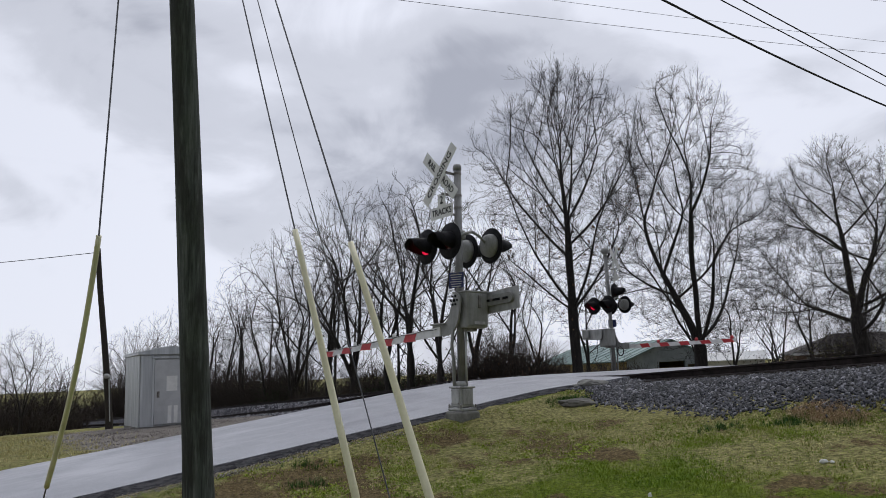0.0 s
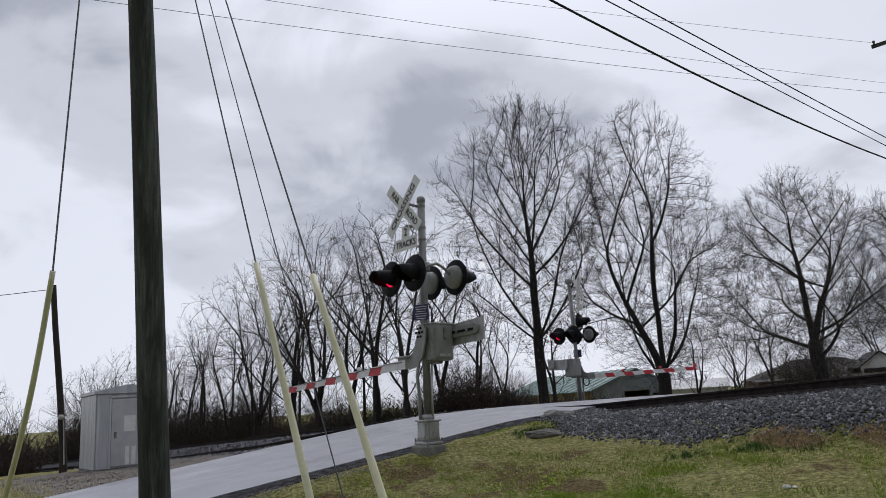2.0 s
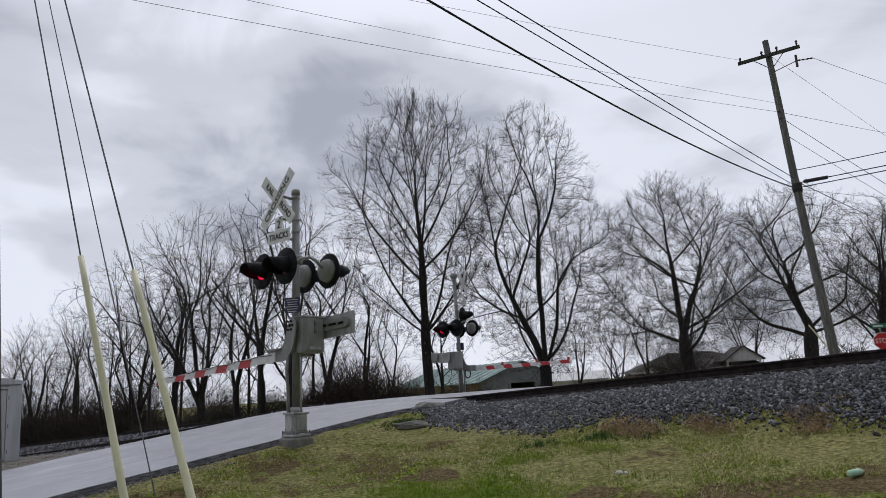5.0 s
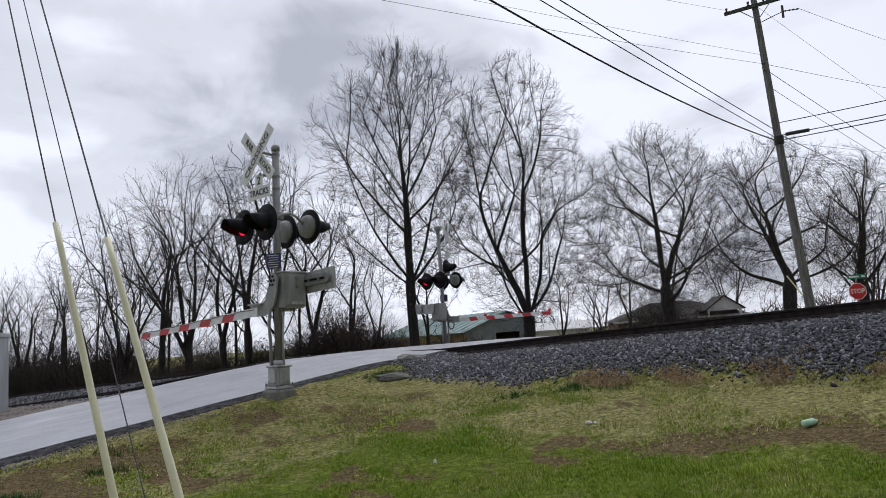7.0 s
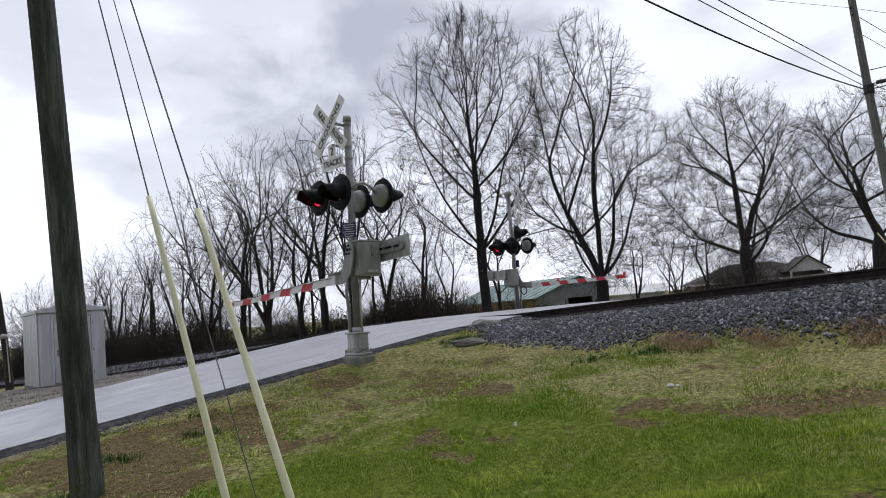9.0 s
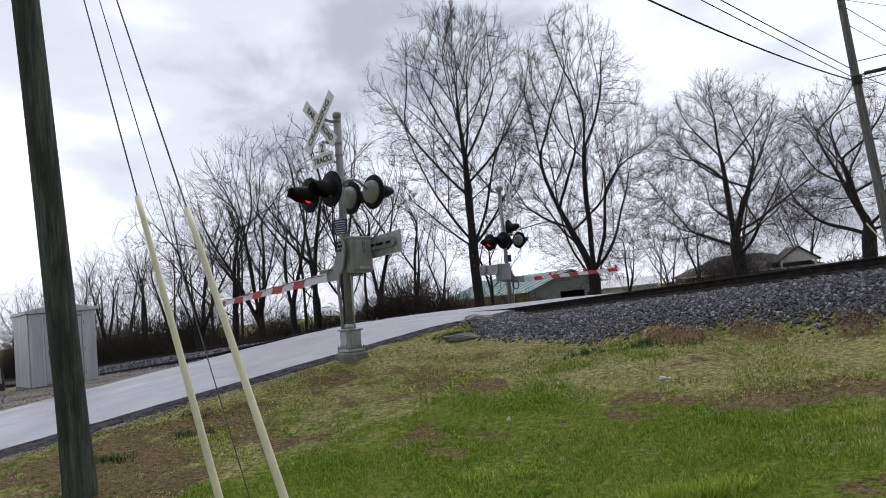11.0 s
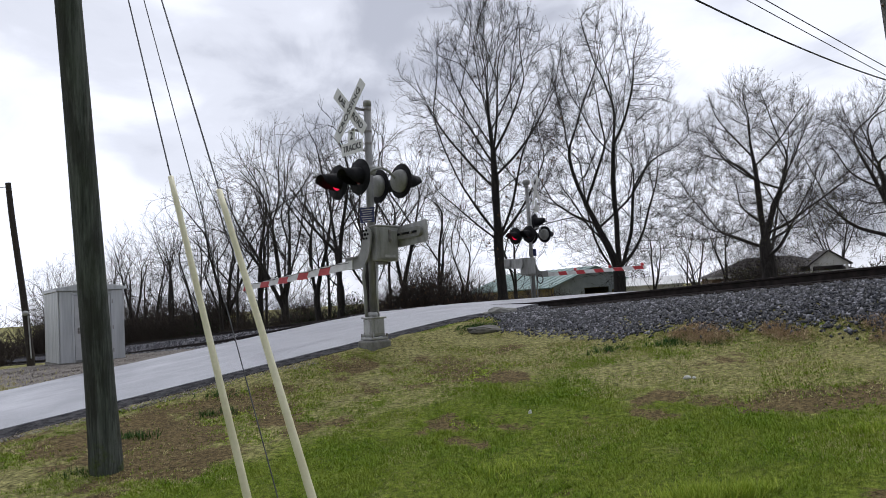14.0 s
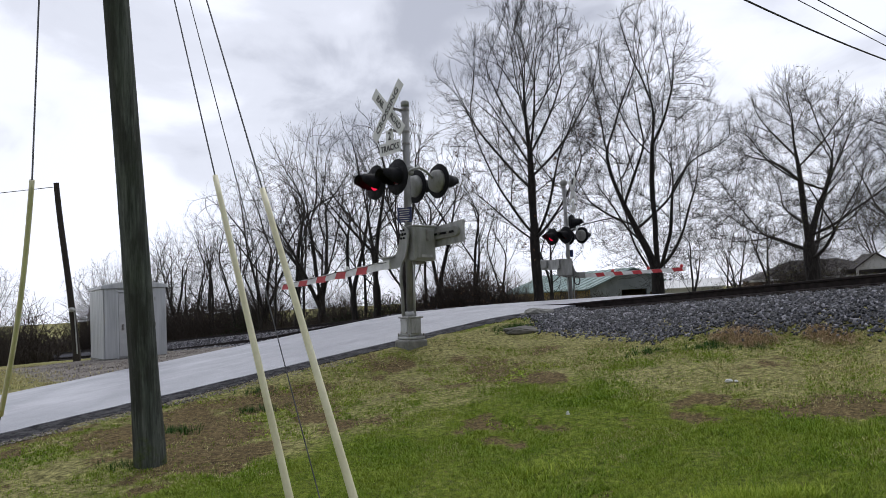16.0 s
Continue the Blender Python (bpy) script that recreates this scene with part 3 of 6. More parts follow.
def rail_mesh(a, z_of, b0, b1, step):
    """A rail with foot, web and head swept along the track."""
    prof = [(-0.07, -0.17), (0.07, -0.17), (0.07, -0.155), (0.012, -0.135), (0.010, -0.045), (0.035, -0.035), (0.036, -0.006), (0.028, 0.0),
            (-0.028, 0.0), (-0.036, -0.006), (-0.035, -0.035), (-0.010, -0.045), (-0.012, -0.135), (-0.07, -0.155)]
    bm = bmesh.new()
    rings = []
    for b in np.arange(b0, b1 + step, step):
        z = float(z_of(b))
        rings.append([bm.verts.new(W(a + x, b, z + y)) for x, y in prof])
    for r, s in zip(rings, rings[1:]):
        for i in range(len(prof)):
            j = (i + 1) % len(prof)
            fc = bm.faces.new((r[i], r[j], s[j], s[i]))
            fc.material_index = 1 if i == 7 else 0
    bmesh.ops.recalc_face_normals(bm, faces=bm.faces)
    return bm


tie_mesh = None
for centre, z_of, label in ((TRACK1, track1_z, "nearer"), (TRACK2, track2_z, "further")):
    tr = thing("railway_track", Matrix.Translation((0, 0, 0)), "rusty steel rails on dark wooden ties in ballast", "railway track", "railway tracks", "structure")
    for s in (-0.7175, 0.7175):
        part("rail", rail_mesh(centre + s, z_of, -45, 130, 1.0), [M_RAIL, M_RAILTOP], tr)
    for i in range(150):
        b = -12 + 0.52 * i
        if 10.9 < b < 16.9:
            continue
        if tie_mesh is None:
            ob = part("tie", box((2.59, 0.23, 0.18), bevel=0.012), M_TIE, tr)
            tie_mesh = ob.data
        else:
            ob = new("tie", tie_mesh)
            ob.parent = tr
        slope = float(z_of(b + 0.3) - z_of(b - 0.3)) / 0.6
        rnd = random.Random(i * 7 + int(centre))
        ob.matrix_basis = Matrix.Translation(W(centre + rnd.uniform(-0.05, 0.05), b, float(z_of(b)) - 0.255)) @ Matrix.Rotation(math.atan2(0.6, 0.8) + rnd.uniform(-0.02, 0.02), 4, "Z") @ Matrix.Rotation(math.atan(slope), 4, "X")


# ---- crossing signals ----
def blade(text, parent, m, size=0.165):
    bl = part("crossbuck_blade", box((1.30, 0.006, 0.229), bevel=0.002), M_SIGNW, parent, "white crossbuck blade with black letters")
    bl.matrix_basis = m
    for n, word in enumerate(text):
        x = 0.0 if len(text) == 1 else (-0.335, 0.335)[n]
        letters(word, size, Matrix.Translation((-x, 0.006, 0)) @ Matrix.Rotation(math.pi, 4, "Z"), M_LETTER, bl, squeeze=0.92 if len(text) > 1 else 1.28)
    return bl


def flasher(parent, x, y, z, face, lit, spin=0.0):
    """A flashing light: black round background, housing, hood and lens; face 1 looks along +y."""
    turn = Matrix.Translation((x, y, z)) @ Matrix.Rotation((0 if face > 0 else math.pi) + radians(spin), 4, "Z")
    lie = Matrix.Rotation(radians(-90), 4, "X")
    fl = part("flashing_light", lathe([(0.16, -0.012), (0.322, -0.012), (0.328, -0.004), (0.322, 0.006), (0.165, 0.006)], 32, m=turn @ lie), M_BLACK, parent, "black round light background", True)
    part("housing", lathe([(0.05, -0.16), (0.145, -0.145), (0.200, -0.10), (0.215, -0.05), (0.218, -0.012)], 28, m=turn @ lie), M_GREYBOX, fl, "grey domed lamp housing", True)
    part("lens", lathe([(0.15, 0.004), (0.15, 0.02), (0.11, 0.032), (0.05, 0.040), (0.01, 0.042)], 24, m=turn @ lie), M_LENSON if lit else M_LENS, fl, "glowing red lens" if lit else "dark red lens", True)
    bm = bmesh.new()
    n, rows = 18, []
    for r, push, wide in ((0.172, 0.0, 290), (0.165, 0.20, 250), (0.155, 0.38, 170)):
        ring = []
        for i in range(n + 1):
            ang = radians(90 - wide / 2 + wide * i / n)
            sag = 0.035 * push / 0.4
            ring.append((r * math.cos(ang), push + 0.006, r * math.sin(ang) - sag))
        rows.append(ring)
    outer = [[bm.verts.new(p) for p in r] for r in rows]
    inner = [[bm.verts.new((p[0] * 0.965, p[1], p[2] - 0.006)) for p in r] for r in rows]
    for i in range(n):
        for j in range(2):
            bm.faces.new((outer[j][i], outer[j][i + 1], outer[j + 1][i + 1], outer[j + 1][i]))
            bm.faces.new((inner[j][i + 1], inner[j][i], inner[j + 1][i], inner[j + 1][i + 1]))
        bm.faces.new((outer[2][i], outer[2][i + 1], inner[2][i + 1], inner[2][i]))
    bmesh.ops.transform(bm, matrix=turn, verts=bm.verts)
    part("hood", bm, M_BLACK, fl, "black tunnel hood", True)
    return fl


def crossing_signal(m, label, lit, extra=False):
    """A mast with crossbuck, flashing lights and gate; local x points over the road, local y at the traffic."""
    s = thing("crossing_signal", m, label, "crossing signal", "signals at the crossing")
    part("foundation", box((0.45, 0.45, 0.40), (0, 0, -0.115), bevel=0.04), M_CONC, s, "weathered concrete foundation")
    base = part("mast_base", box((0.29, 0.29, 0.36), (0, 0, 0.33), bevel=0.03), M_ALU, s, "grey cast junction base")
    part("base_flange", box((0.37, 0.37, 0.05), (0, 0, 0.115), bevel=0.015), M_ALU, base)
    part("base_lid", box((0.22, 0.02, 0.27), (0, 0.15, 0.33), bevel=0.01), M_ALU, base)
    part("base_lid", box((0.02, 0.22, 0.27), (-0.15, 0, 0.33), bevel=0.01), M_ALU, base)
    part("base_collar", lathe([(0.115, 0.5), (0.115, 0.56), (0.09, 0.60)], 20), M_ALU, base, smooth=True)
    part("base_shelf", box((0.34, 0.34, 0.035), (0, 0, 0.495), bevel=0.012), M_ALU, base)
    for q in range(4):
        rib = Matrix.Rotation(radians(45 + 90 * q), 4, "Z")
        part("base_rib", outline([(0.15, 0.12), (0.235, 0.12), (0.225, 0.15), (0.190, 0.21), (0.180, 0.30), (0.15, 0.30)], 0.045, rib), M_ALU, base)
    for sx in (-1, 1):
        for sy in (-1, 1):
            part("anchor_bolt", rod((sx * 0.165, sy * 0.165, 0.10), (sx * 0.165, sy * 0.165, 0.20), 0.016, n=8), M_STEEL, base)
            part("lid_screw", rod((sx * 0.09, 0.155, 0.33 + sy * 0.11), (sx * 0.09, 0.168, 0.33 + sy * 0.11), 0.012, n=8), M_STEEL, base)
    tall = 0.5 if extra else 0.0
    mast = part("mast", rod((0, 0, 0.5), (0, 0, 4.50 + tall), 0.070, n=20), M_MAST, s, "galvanised steel tube", True)
    part("mast_cap", lathe([(0.078, 4.47 + tall), (0.080, 4.54 + tall), (0.064, 4.575 + tall), (0.02, 4.585 + tall)], 20), M_GREYBOX, mast, smooth=True)
    for z in (4.40, 3.98, 3.75, 3.18, 2.52, 2.28):
        part("band_clamp", lathe([(0.071, z - 0.018), (0.077, z - 0.018), (0.077, z + 0.018), (0.071, z + 0.018)], 18), M_STEEL, mast)
    # crossbuck and track-count sign
    face_y = 0.33
    for z in (4.40 + tall, 3.98 + tall):
        part("sign_bracket", box((0.035, face_y, 0.04), (0.03, face_y / 2 + 0.03, z), (0, 0, 8)), M_STEEL, mast)
    part("sign_bracket", box((0.03, face_y, 0.035), (0.02, face_y / 2 + 0.03, 3.62 + tall)), M_STEEL, mast)
    cx, cz = 0.10, 4.35 + tall * 1.0
    if extra:
        cx = 0.05
    swing = Matrix.Rotation(radians(-32 if extra else 0), 4, "Z")
    blade(("RAIL", "ROAD"), s, swing @ Matrix.Translation((cx, face_y, cz)) @ Matrix.Rotation(radians(-45), 4, "Y"))
    blade(("CROSSING",), s, swing @ Matrix.Translation((cx, face_y + 0.011, cz)) @ Matrix.Rotation(radians(45), 4, "Y"))
    plate = part("track_count_sign", outline([(-0.343, -0.115), (0.343, -0.115), (0.343, 0.115), (0.115, 0.115), (0.115, 0.345), (-0.115, 0.345), (-0.115, 0.115), (-0.343, 0.115)], 0.005), M_SIGNW, s, "white plate reading 2 tracks")
    plate.matrix_basis = swing @ Matrix.Translation((cx - 0.03, face_y - 0.006, 3.65 + tall * 0.95))
    letters("TRACKS", 0.165, Matrix.Translation((0, 0.005, 0)) @ Matrix.Rotation(math.pi, 4, "Z"), M_LETTER, plate, squeeze=0.98)
    letters("2", 0.21, Matrix.Translation((0, 0.005, 0.22)) @ Matrix.Rotation(math.pi, 4, "Z"), M_LETTER, plate)
    # lights on their crossarm
    arm_z, light_z = (3.35, 3.09) if extra else (3.24, 3.03)
    part("light_box", box((0.20, 0.20, 0.17), (0, 0, arm_z), bevel=0.03), M_GREYBOX, s, "grey cast junction box")
    for sx in (-1, 1):
        part("light_arm", tube([(sx * 0.09, 0, arm_z), (sx * 0.30, 0, arm_z), (sx * 0.38, 0, arm_z - 0.01)], 0.026, 10), M_GREYBOX, s, smooth=True)
        for face in (1, -1):
            part("light_yoke", tube([(sx * 0.38, 0, arm_z), (sx * 0.37, face * 0.18, arm_z - 0.06), (sx * 0.35, face * 0.385, light_z)], 0.026, 8), M_GREYBOX, s, smooth=True)
            flasher(s, sx * 0.35, face * 0.475, light_z, face, lit == (sx, face))
    if extra:
        part("light_arm", tube([(0, 0, arm_z + 0.30), (0.12, 0.06, arm_z + 0.32), (0.22, 0.12, arm_z + 0.28)], 0.026, 10), M_GREYBOX, s)
        flasher(s, 0.24, 0.10, arm_z + 0.24, 1, False, -75)
        part("bell", lathe([(0.02, 5.06), (0.10, 5.08), (0.155, 5.14), (0.16, 5.22), (0.12, 5.28), (0.03, 5.31)], 20), M_GREYBOX, s, "grey domed warning bell", True)
    # blue notice
    blue = part("notice_plate", box((0.30, 0.005, 0.28), (0, 0.078, 2.40), (0, 0, 25)), M_BLUE, s, "blue emergency notice plate")
    for r in range(6):
        part("text_bar", box((0.24 - 0.03 * (r % 3), 0.003, 0.011), (-0.002, 0.0825, 2.50 - 0.042 * r), (0, 0, 25)), M_SIGNW, blue)
    # gate mechanism
    gy, gzc = -0.20, 1.86
    mech = part("gate_machine", box((0.40, 0.50, 0.66), (-0.06, gy, gzc), bevel=0.045), M_GREYBOX, s, "grey painted steel gate machine case")
    part("case_lid", box((0.42, 0.53, 0.035), (-0.06, gy, gzc + 0.32), bevel=0.012), M_GREYBOX, mech)
    part("case_door", box((0.015, 0.40, 0.52), (-0.267, gy, gzc - 0.02), bevel=0.006), M_GREYBOX, mech)
    part("latch", box((0.03, 0.05, 0.17), (-0.285, gy - 0.02, gzc + 0.17), bevel=0.008), M_STEEL, mech)
    part("padlock", box((0.03, 0.055, 0.06), (-0.287, gy - 0.02, gzc + 0.06), bevel=0.008), M_STEEL, mech)
    part("name_plate", box((0.008, 0.24, 0.05), (-0.277, gy - 0.02, gzc - 0.24)), M_ALU, mech)
    part("case_foot", box((0.22, 0.3, 0.06), (0, gy + 0.05, gzc - 0.35), bevel=0.015), M_STEEL, mech)
    part("case_hub", lathe([(0.10, 0), (0.10, 0.06), (0.06, 0.09)], 20, m=Matrix.Translation((-0.02, gy + 0.25, gzc + 0.17)) @ Matrix.Rotation(radians(-90), 4, "X")), M_GREYBOX, mech)
    # curved support for the gate arm, on the traffic side
    sy = gy + 0.33
    pts = []
    for i in range(9):
        t = radians(180 - 11.25 * i)
        pts.append((-0.02 + 0.145 * math.cos(t), gzc + 0.17 + 0.145 * math.sin(t)))
    pts += [(0.14, gzc - 0.06), (0.19, gzc - 0.16), (0.30, gzc - 0.22), (0.66, gzc - 0.235), (0.66, gzc - 0.45), (0.22, gzc - 0.45), (0.05, gzc - 0.40), (-0.08, gzc - 0.25), (-0.165, gzc + 0.0)]
    sup = part("arm_support", outline(pts, 0.035, Matrix.Translation((0, sy, 0))), M_GREYBOX, s, "grey curved steel arm support")
    part("support_flange", box((0.42, 0.10, 0.03), (0.45, sy + 0.03, gzc - 0.23), bevel=0.008), M_GREYBOX, sup)
    for i in range(6):
        t = radians(60 * i)
        c = (-0.02 + 0.085 * math.cos(t), sy + 0.017, gzc + 0.17 + 0.085 * math.sin(t))
        part("bolt", rod(c, (c[0], c[1] + 0.02, c[2]), 0.021, n=8), M_BLACK, sup)
    part("bolt", rod((-0.02, sy + 0.017, gzc + 0.17), (-0.02, sy + 0.03, gzc + 0.17), 0.03, n=10), M_BLACK, sup)
    # counterweight behind
    cy = gy - 0.30
    cw = part("counterweight_arm", outline([(-0.05, 0.02), (-0.05, 0.33), (-1.02, 0.40), (-1.02, 0.00), (-0.16, -0.05)], 0.03, Matrix.Translation((0, cy, gzc - 0.02))), M_ALU, s, "grey slotted counterweight plate")
    slot = [(-0.84 + 0.09 * math.cos(radians(a)), 0.20 + 0.09 * math.sin(radians(a))) for a in range(90, 271, 30)] + [(-0.24 + 0.09 * math.cos(radians(a)), 0.18 + 0.09 * math.sin(radians(a))) for a in range(-90, 91, 30)]
    part("counterweight", outline(slot, 0.07, Matrix.Translation((0, cy + 0.045, gzc - 0.02))), M_GREYBOX, cw)
    # no opening is cut: a black bar paints the slot's shaded inside
    part("adjusting_slot", box((0.56, 0.02, 0.04), (-0.54, cy + 0.086, gzc + 0.17), (0, 1.5, 0)), M_BLACK, cw)
    for x in (-0.68, -0.40):
        part("bolt", rod((x, cy + 0.08, gzc + 0.17), (x, cy + 0.12, gzc + 0.17), 0.028, n=8), M_STEEL, cw)
    part("counterweight", box((0.30, 0.09, 0.30), (-0.78, cy - 0.06, gzc + 0.18), bevel=0.02), M_GREYBOX, cw)
    # conduits
    part("conduit", tube([(0.05, 0.13, 0.46), (0.05, 0.135, 0.9), (0.075, 0.15, 1.25), (0.06, 0.12, 1.55)], 0.030, 8), M_GREYBOX, s, smooth=True)
    part("conduit", tube([(-0.10, -0.03, 0.5), (-0.095, -0.03, 1.0), (-0.095, -0.05, 1.52)], 0.02, 8), M_ALU, s, smooth=True)
    # striped gate arm
    x0, x1, az, drop = 0.40, 4.98, gzc - 0.36, 0.04 if extra else 0.29
    arm = part("gate_arm", outline([(x0, az - 0.08), (x0, az + 0.08), (x1, az + 0.058 - drop), (x1, az - 0.058 - drop)], 0.03, Matrix.Translation((0, sy + 0.03, 0))), M_ARMW, s, "white gate arm with red reflective stripes")
    n = 0
    x = x1 - 0.05
    while x > 1.0:
        f = (x - x0) / (x1 - x0)
        h, zc = 0.08 - 0.022 * f, az - drop * f
        part("stripe", outline([(x - 0.38, zc - h), (x - 0.47, zc + h), (x - 0.09, zc + h), (x, zc - h)], 0.036, Matrix.Translation((0, sy + 0.03, 0))), M_RED, arm)
        x -= 0.83
        n += 1
    for f in (0.34, 0.68, 0.97):
        zc, xc = az + 0.075 - (drop + 0.02) * f, x0 + (x1 - x0) * f
        lamp = part("arm_light", lathe([(0.05, 0), (0.055, 0.03), (0.05, 0.09), (0.02, 0.105)] if extra else [(0.034, 0), (0.038, 0.02), (0.036, 0.06), (0.012, 0.072)], 14, m=Matrix.Translation((xc, sy + 0.03, zc))), M_RED if extra else M_ARMW, arm, "small red arm lamp" if extra else "small pale arm lamp", True)
        part("arm_light_foot", box((0.16, 0.03, 0.018), (xc, sy + 0.03, zc - 0.004), bevel=0.004), M_STEEL, lamp)
    part("arm_cable", tube([(x0 + (x1 - x0) * f, sy + 0.052, az + 0.055 - drop * f - 0.012 * math.sin(f * 40)) for f in np.linspace(0.02, 0.96, 30)], 0.006, 5), M_CABLE, arm)
    if extra:
        part("cable_loop", tube([(0.25 + 0.14 * math.cos(radians(t)), sy, gzc - 0.52 + 0.17 * math.sin(radians(t))) for t in range(0, 361, 30)], 0.022, 6), M_CABLE, s)
    return s


SIG1 = Matrix(((-0.6, -0.8, 0, 0.215), (0.8, -0.6, 0, 13.5), (0, 0, 1, 0.985), (0, 0, 0, 1)))
SIG2 = Matrix(((0.6, 0.8, 0, 6.30), (-0.8, 0.6, 0, 27.95), (0, 0, 1, 0.90), (0, 0, 0, 1)))
lean = Matrix.Rotation(radians(1.5), 4, "Y")
crossing_signal(Matrix.Translation(SIG1.translation) @ lean @ SIG1.to_3x3().to_4x4(), "grey railroad crossing mast with lowered red-white gate arm", (1, 1))
crossing_signal(SIG2, "further crossing mast with bell and lowered gate arm", (-1, -1), True)


# ---- poles, guys, wires ----
def sag_line(p, q, sag, n=24):
    p, q = Vector(p), Vector(q)
    return [p.lerp(q, i / n) - Vector((0, 0, sag * 4 * (i / n) * (1 - i / n))) for i in range(n + 1)]


def wire(p, q, sag, r, label="black overhead cable between the poles", name="overhead_wire", mat=None):
    return tagged(part(name, tube(sag_line(p, q, sag), r, 5), mat or M_CABLE, None, smooth=True), label, "wire", "overhead wires")


def round_pole(name, foot, top, r0, r1, label, seed, mat=None):
    """A wooden pole with slight bends, flats and checks."""
    foot, top = Vector(foot), Vector(top)
    th = thing(name, Matrix.Translation(foot), label, "utility pole")
    n, rows = 28, 60
    co, d = [], top - foot
    side = d.orthogonal().normalized()
    other = d.normalized().cross(side)
    for j in range(rows + 1):
        f = j / rows
        c = d * f - Vector((0, 0, 0.3)) * (j == 0) + side * 0.03 * math.sin(f * 5 + seed) + other * 0.02 * math.sin(f * 7.3 + seed)
        r = r0 + (r1 - r0) * f + 0.02 * max(0, 1 - f * 14) * r0 / 0.15
        for i in range(n):
            t = 2 * math.pi * i / n
            rr = r * (1 + 0.035 * noise.noise((math.cos(t) * 2.2, math.sin(t) * 2.2, f * 3 + seed)) + 0.03 * noise.noise((math.cos(t) * 7, math.sin(t) * 7, f * 4 + seed)))
            co.append(c + rr * (math.cos(t) * side + math.sin(t) * other))
    fs = [(j * n + i, j * n + (i + 1) % n, (j + 1) * n + (i + 1) % n, (j + 1) * n + i) for j in range(rows) for i in range(n)]
    shaft = arrays("shaft", [tuple(v) for v in co], fs, mat or M_POLE, th, True)
    return th


P_FOOT, P_TOP = Vector((-2.60, 8.11, 0.10)), Vector((-2.985, 7.56, 12.9))
near_pole = round_pole("utility_pole", P_FOOT, P_TOP, 0.152, 0.100, "weathered grey-brown wooden utility pole in the grass", 1.0)


def on_near(z):
    f = (z - P_FOOT.z) / (P_TOP.z - P_FOOT.z)
    return P_FOOT.lerp(P_TOP, f)


R_FOOT, R_TOP = Vector((20.75, 25.35, 1.0)), Vector((20.28, 25.85, 15.5))
right_pole = round_pole("utility_pole", R_FOOT, R_TOP, 0.19, 0.12, "leaning grey wooden utility pole with a crossarm", 4.0, M_GREYPOLE)


def on_right(z):
    return R_FOOT.lerp(R_TOP, (z - R_FOOT.z) / (R_TOP.z - R_FOOT.z))


arm_c = on_right(14.75)
arm_d = Vector((0.78, -0.60, 0.08)).normalized()
loc = arm_c - R_FOOT
ang = math.degrees(math.atan2(arm_d.y, arm_d.x))
xarm = part("crossarm", box((2.45, 0.11, 0.14), loc + Vector((-0.10, -0.16, 0)), (0, -3, ang), 0.01), M_POLE, right_pole, "dark wooden crossarm")
for sgn in (-1, 1):
    part("brace", rod(loc + arm_d * 0.62 * sgn + Vector((-0.1, -0.17, -0.03)), loc + Vector((0.0, -0.12, -0.62)), 0.018, n=6), M_STEEL, xarm)
for off in (-1.12, -0.25, 0.35, 1.12):
    part("insulator", lathe([(0.02, 0), (0.05, 0.05), (0.03, 0.09), (0.055, 0.13), (0.045, 0.19), (0.02, 0.2)], 10, m=Matrix.Translation(loc + arm_d * off + Vector((-0.1, -0.16, 0.07)))), M_INSUL, xarm)
for z, dx in ((12.2, 0.2), (11.9, 0.2)):
    part("insulator", lathe([(0.03, -0.06), (0.06, 0), (0.03, 0.06)], 10, m=Matrix.Translation(on_right(z) - R_FOOT + Vector((-0.17, -0.10, 0)))), M_INSUL, right_pole)
part("insulator_bracket", rod(on_right(14.0) - R_FOOT, on_right(14.0) - R_FOOT + Vector((0.85, -0.55, 0.32)), 0.02, n=6), M_STEEL, right_pole)
part("insulator", rod(on_right(14.0) - R_FOOT + Vector((0.85, -0.55, 0.05)), on_right(14.0) - R_FOOT + Vector((0.85, -0.55, 0.58)), 0.05, n=8), M_INSUL, right_pole)
part("insulator_string", tube([on_right(14.0) - R_FOOT + Vector((0.87 + 0.06 * i, -0.57 - 0.045 * i, 0.32 - 0.006 * i)) for i in range(9)], [0.042 if i % 2 else 0.016 for i in range(9)], 8), M_INSUL, right_pole)
part("strap", lathe([(0.175, -0.18), (0.19, -0.16), (0.19, 0.16), (0.175, 0.18)], 16, m=Matrix.Translation(on_right(8.85) - R_FOOT)), M_CABLE, right_pole)
part("splice_case", rod(on_right(9.1) - R_FOOT + Vector((0.16, -0.28, -0.06)), on_right(9.1) - R_FOOT + Vector((0.62, -1.06, -0.12)), 0.075, n=12), M_CABLE, right_pole, "black cable splice case")

# three cables slung between the two poles
wire(on_near(9.67) + Vector((-0.47, 0.11, 0)), on_right(8.81), 0.63, 0.024)
wire(on_near(9.90) + Vector((-0.6, 0, 0)), on_right(8.90), 0.06, 0.014)
wire(on_near(10.49) + Vector((-0.52, 0.4, 0)), on_right(9.25), 0.08, 0.016)
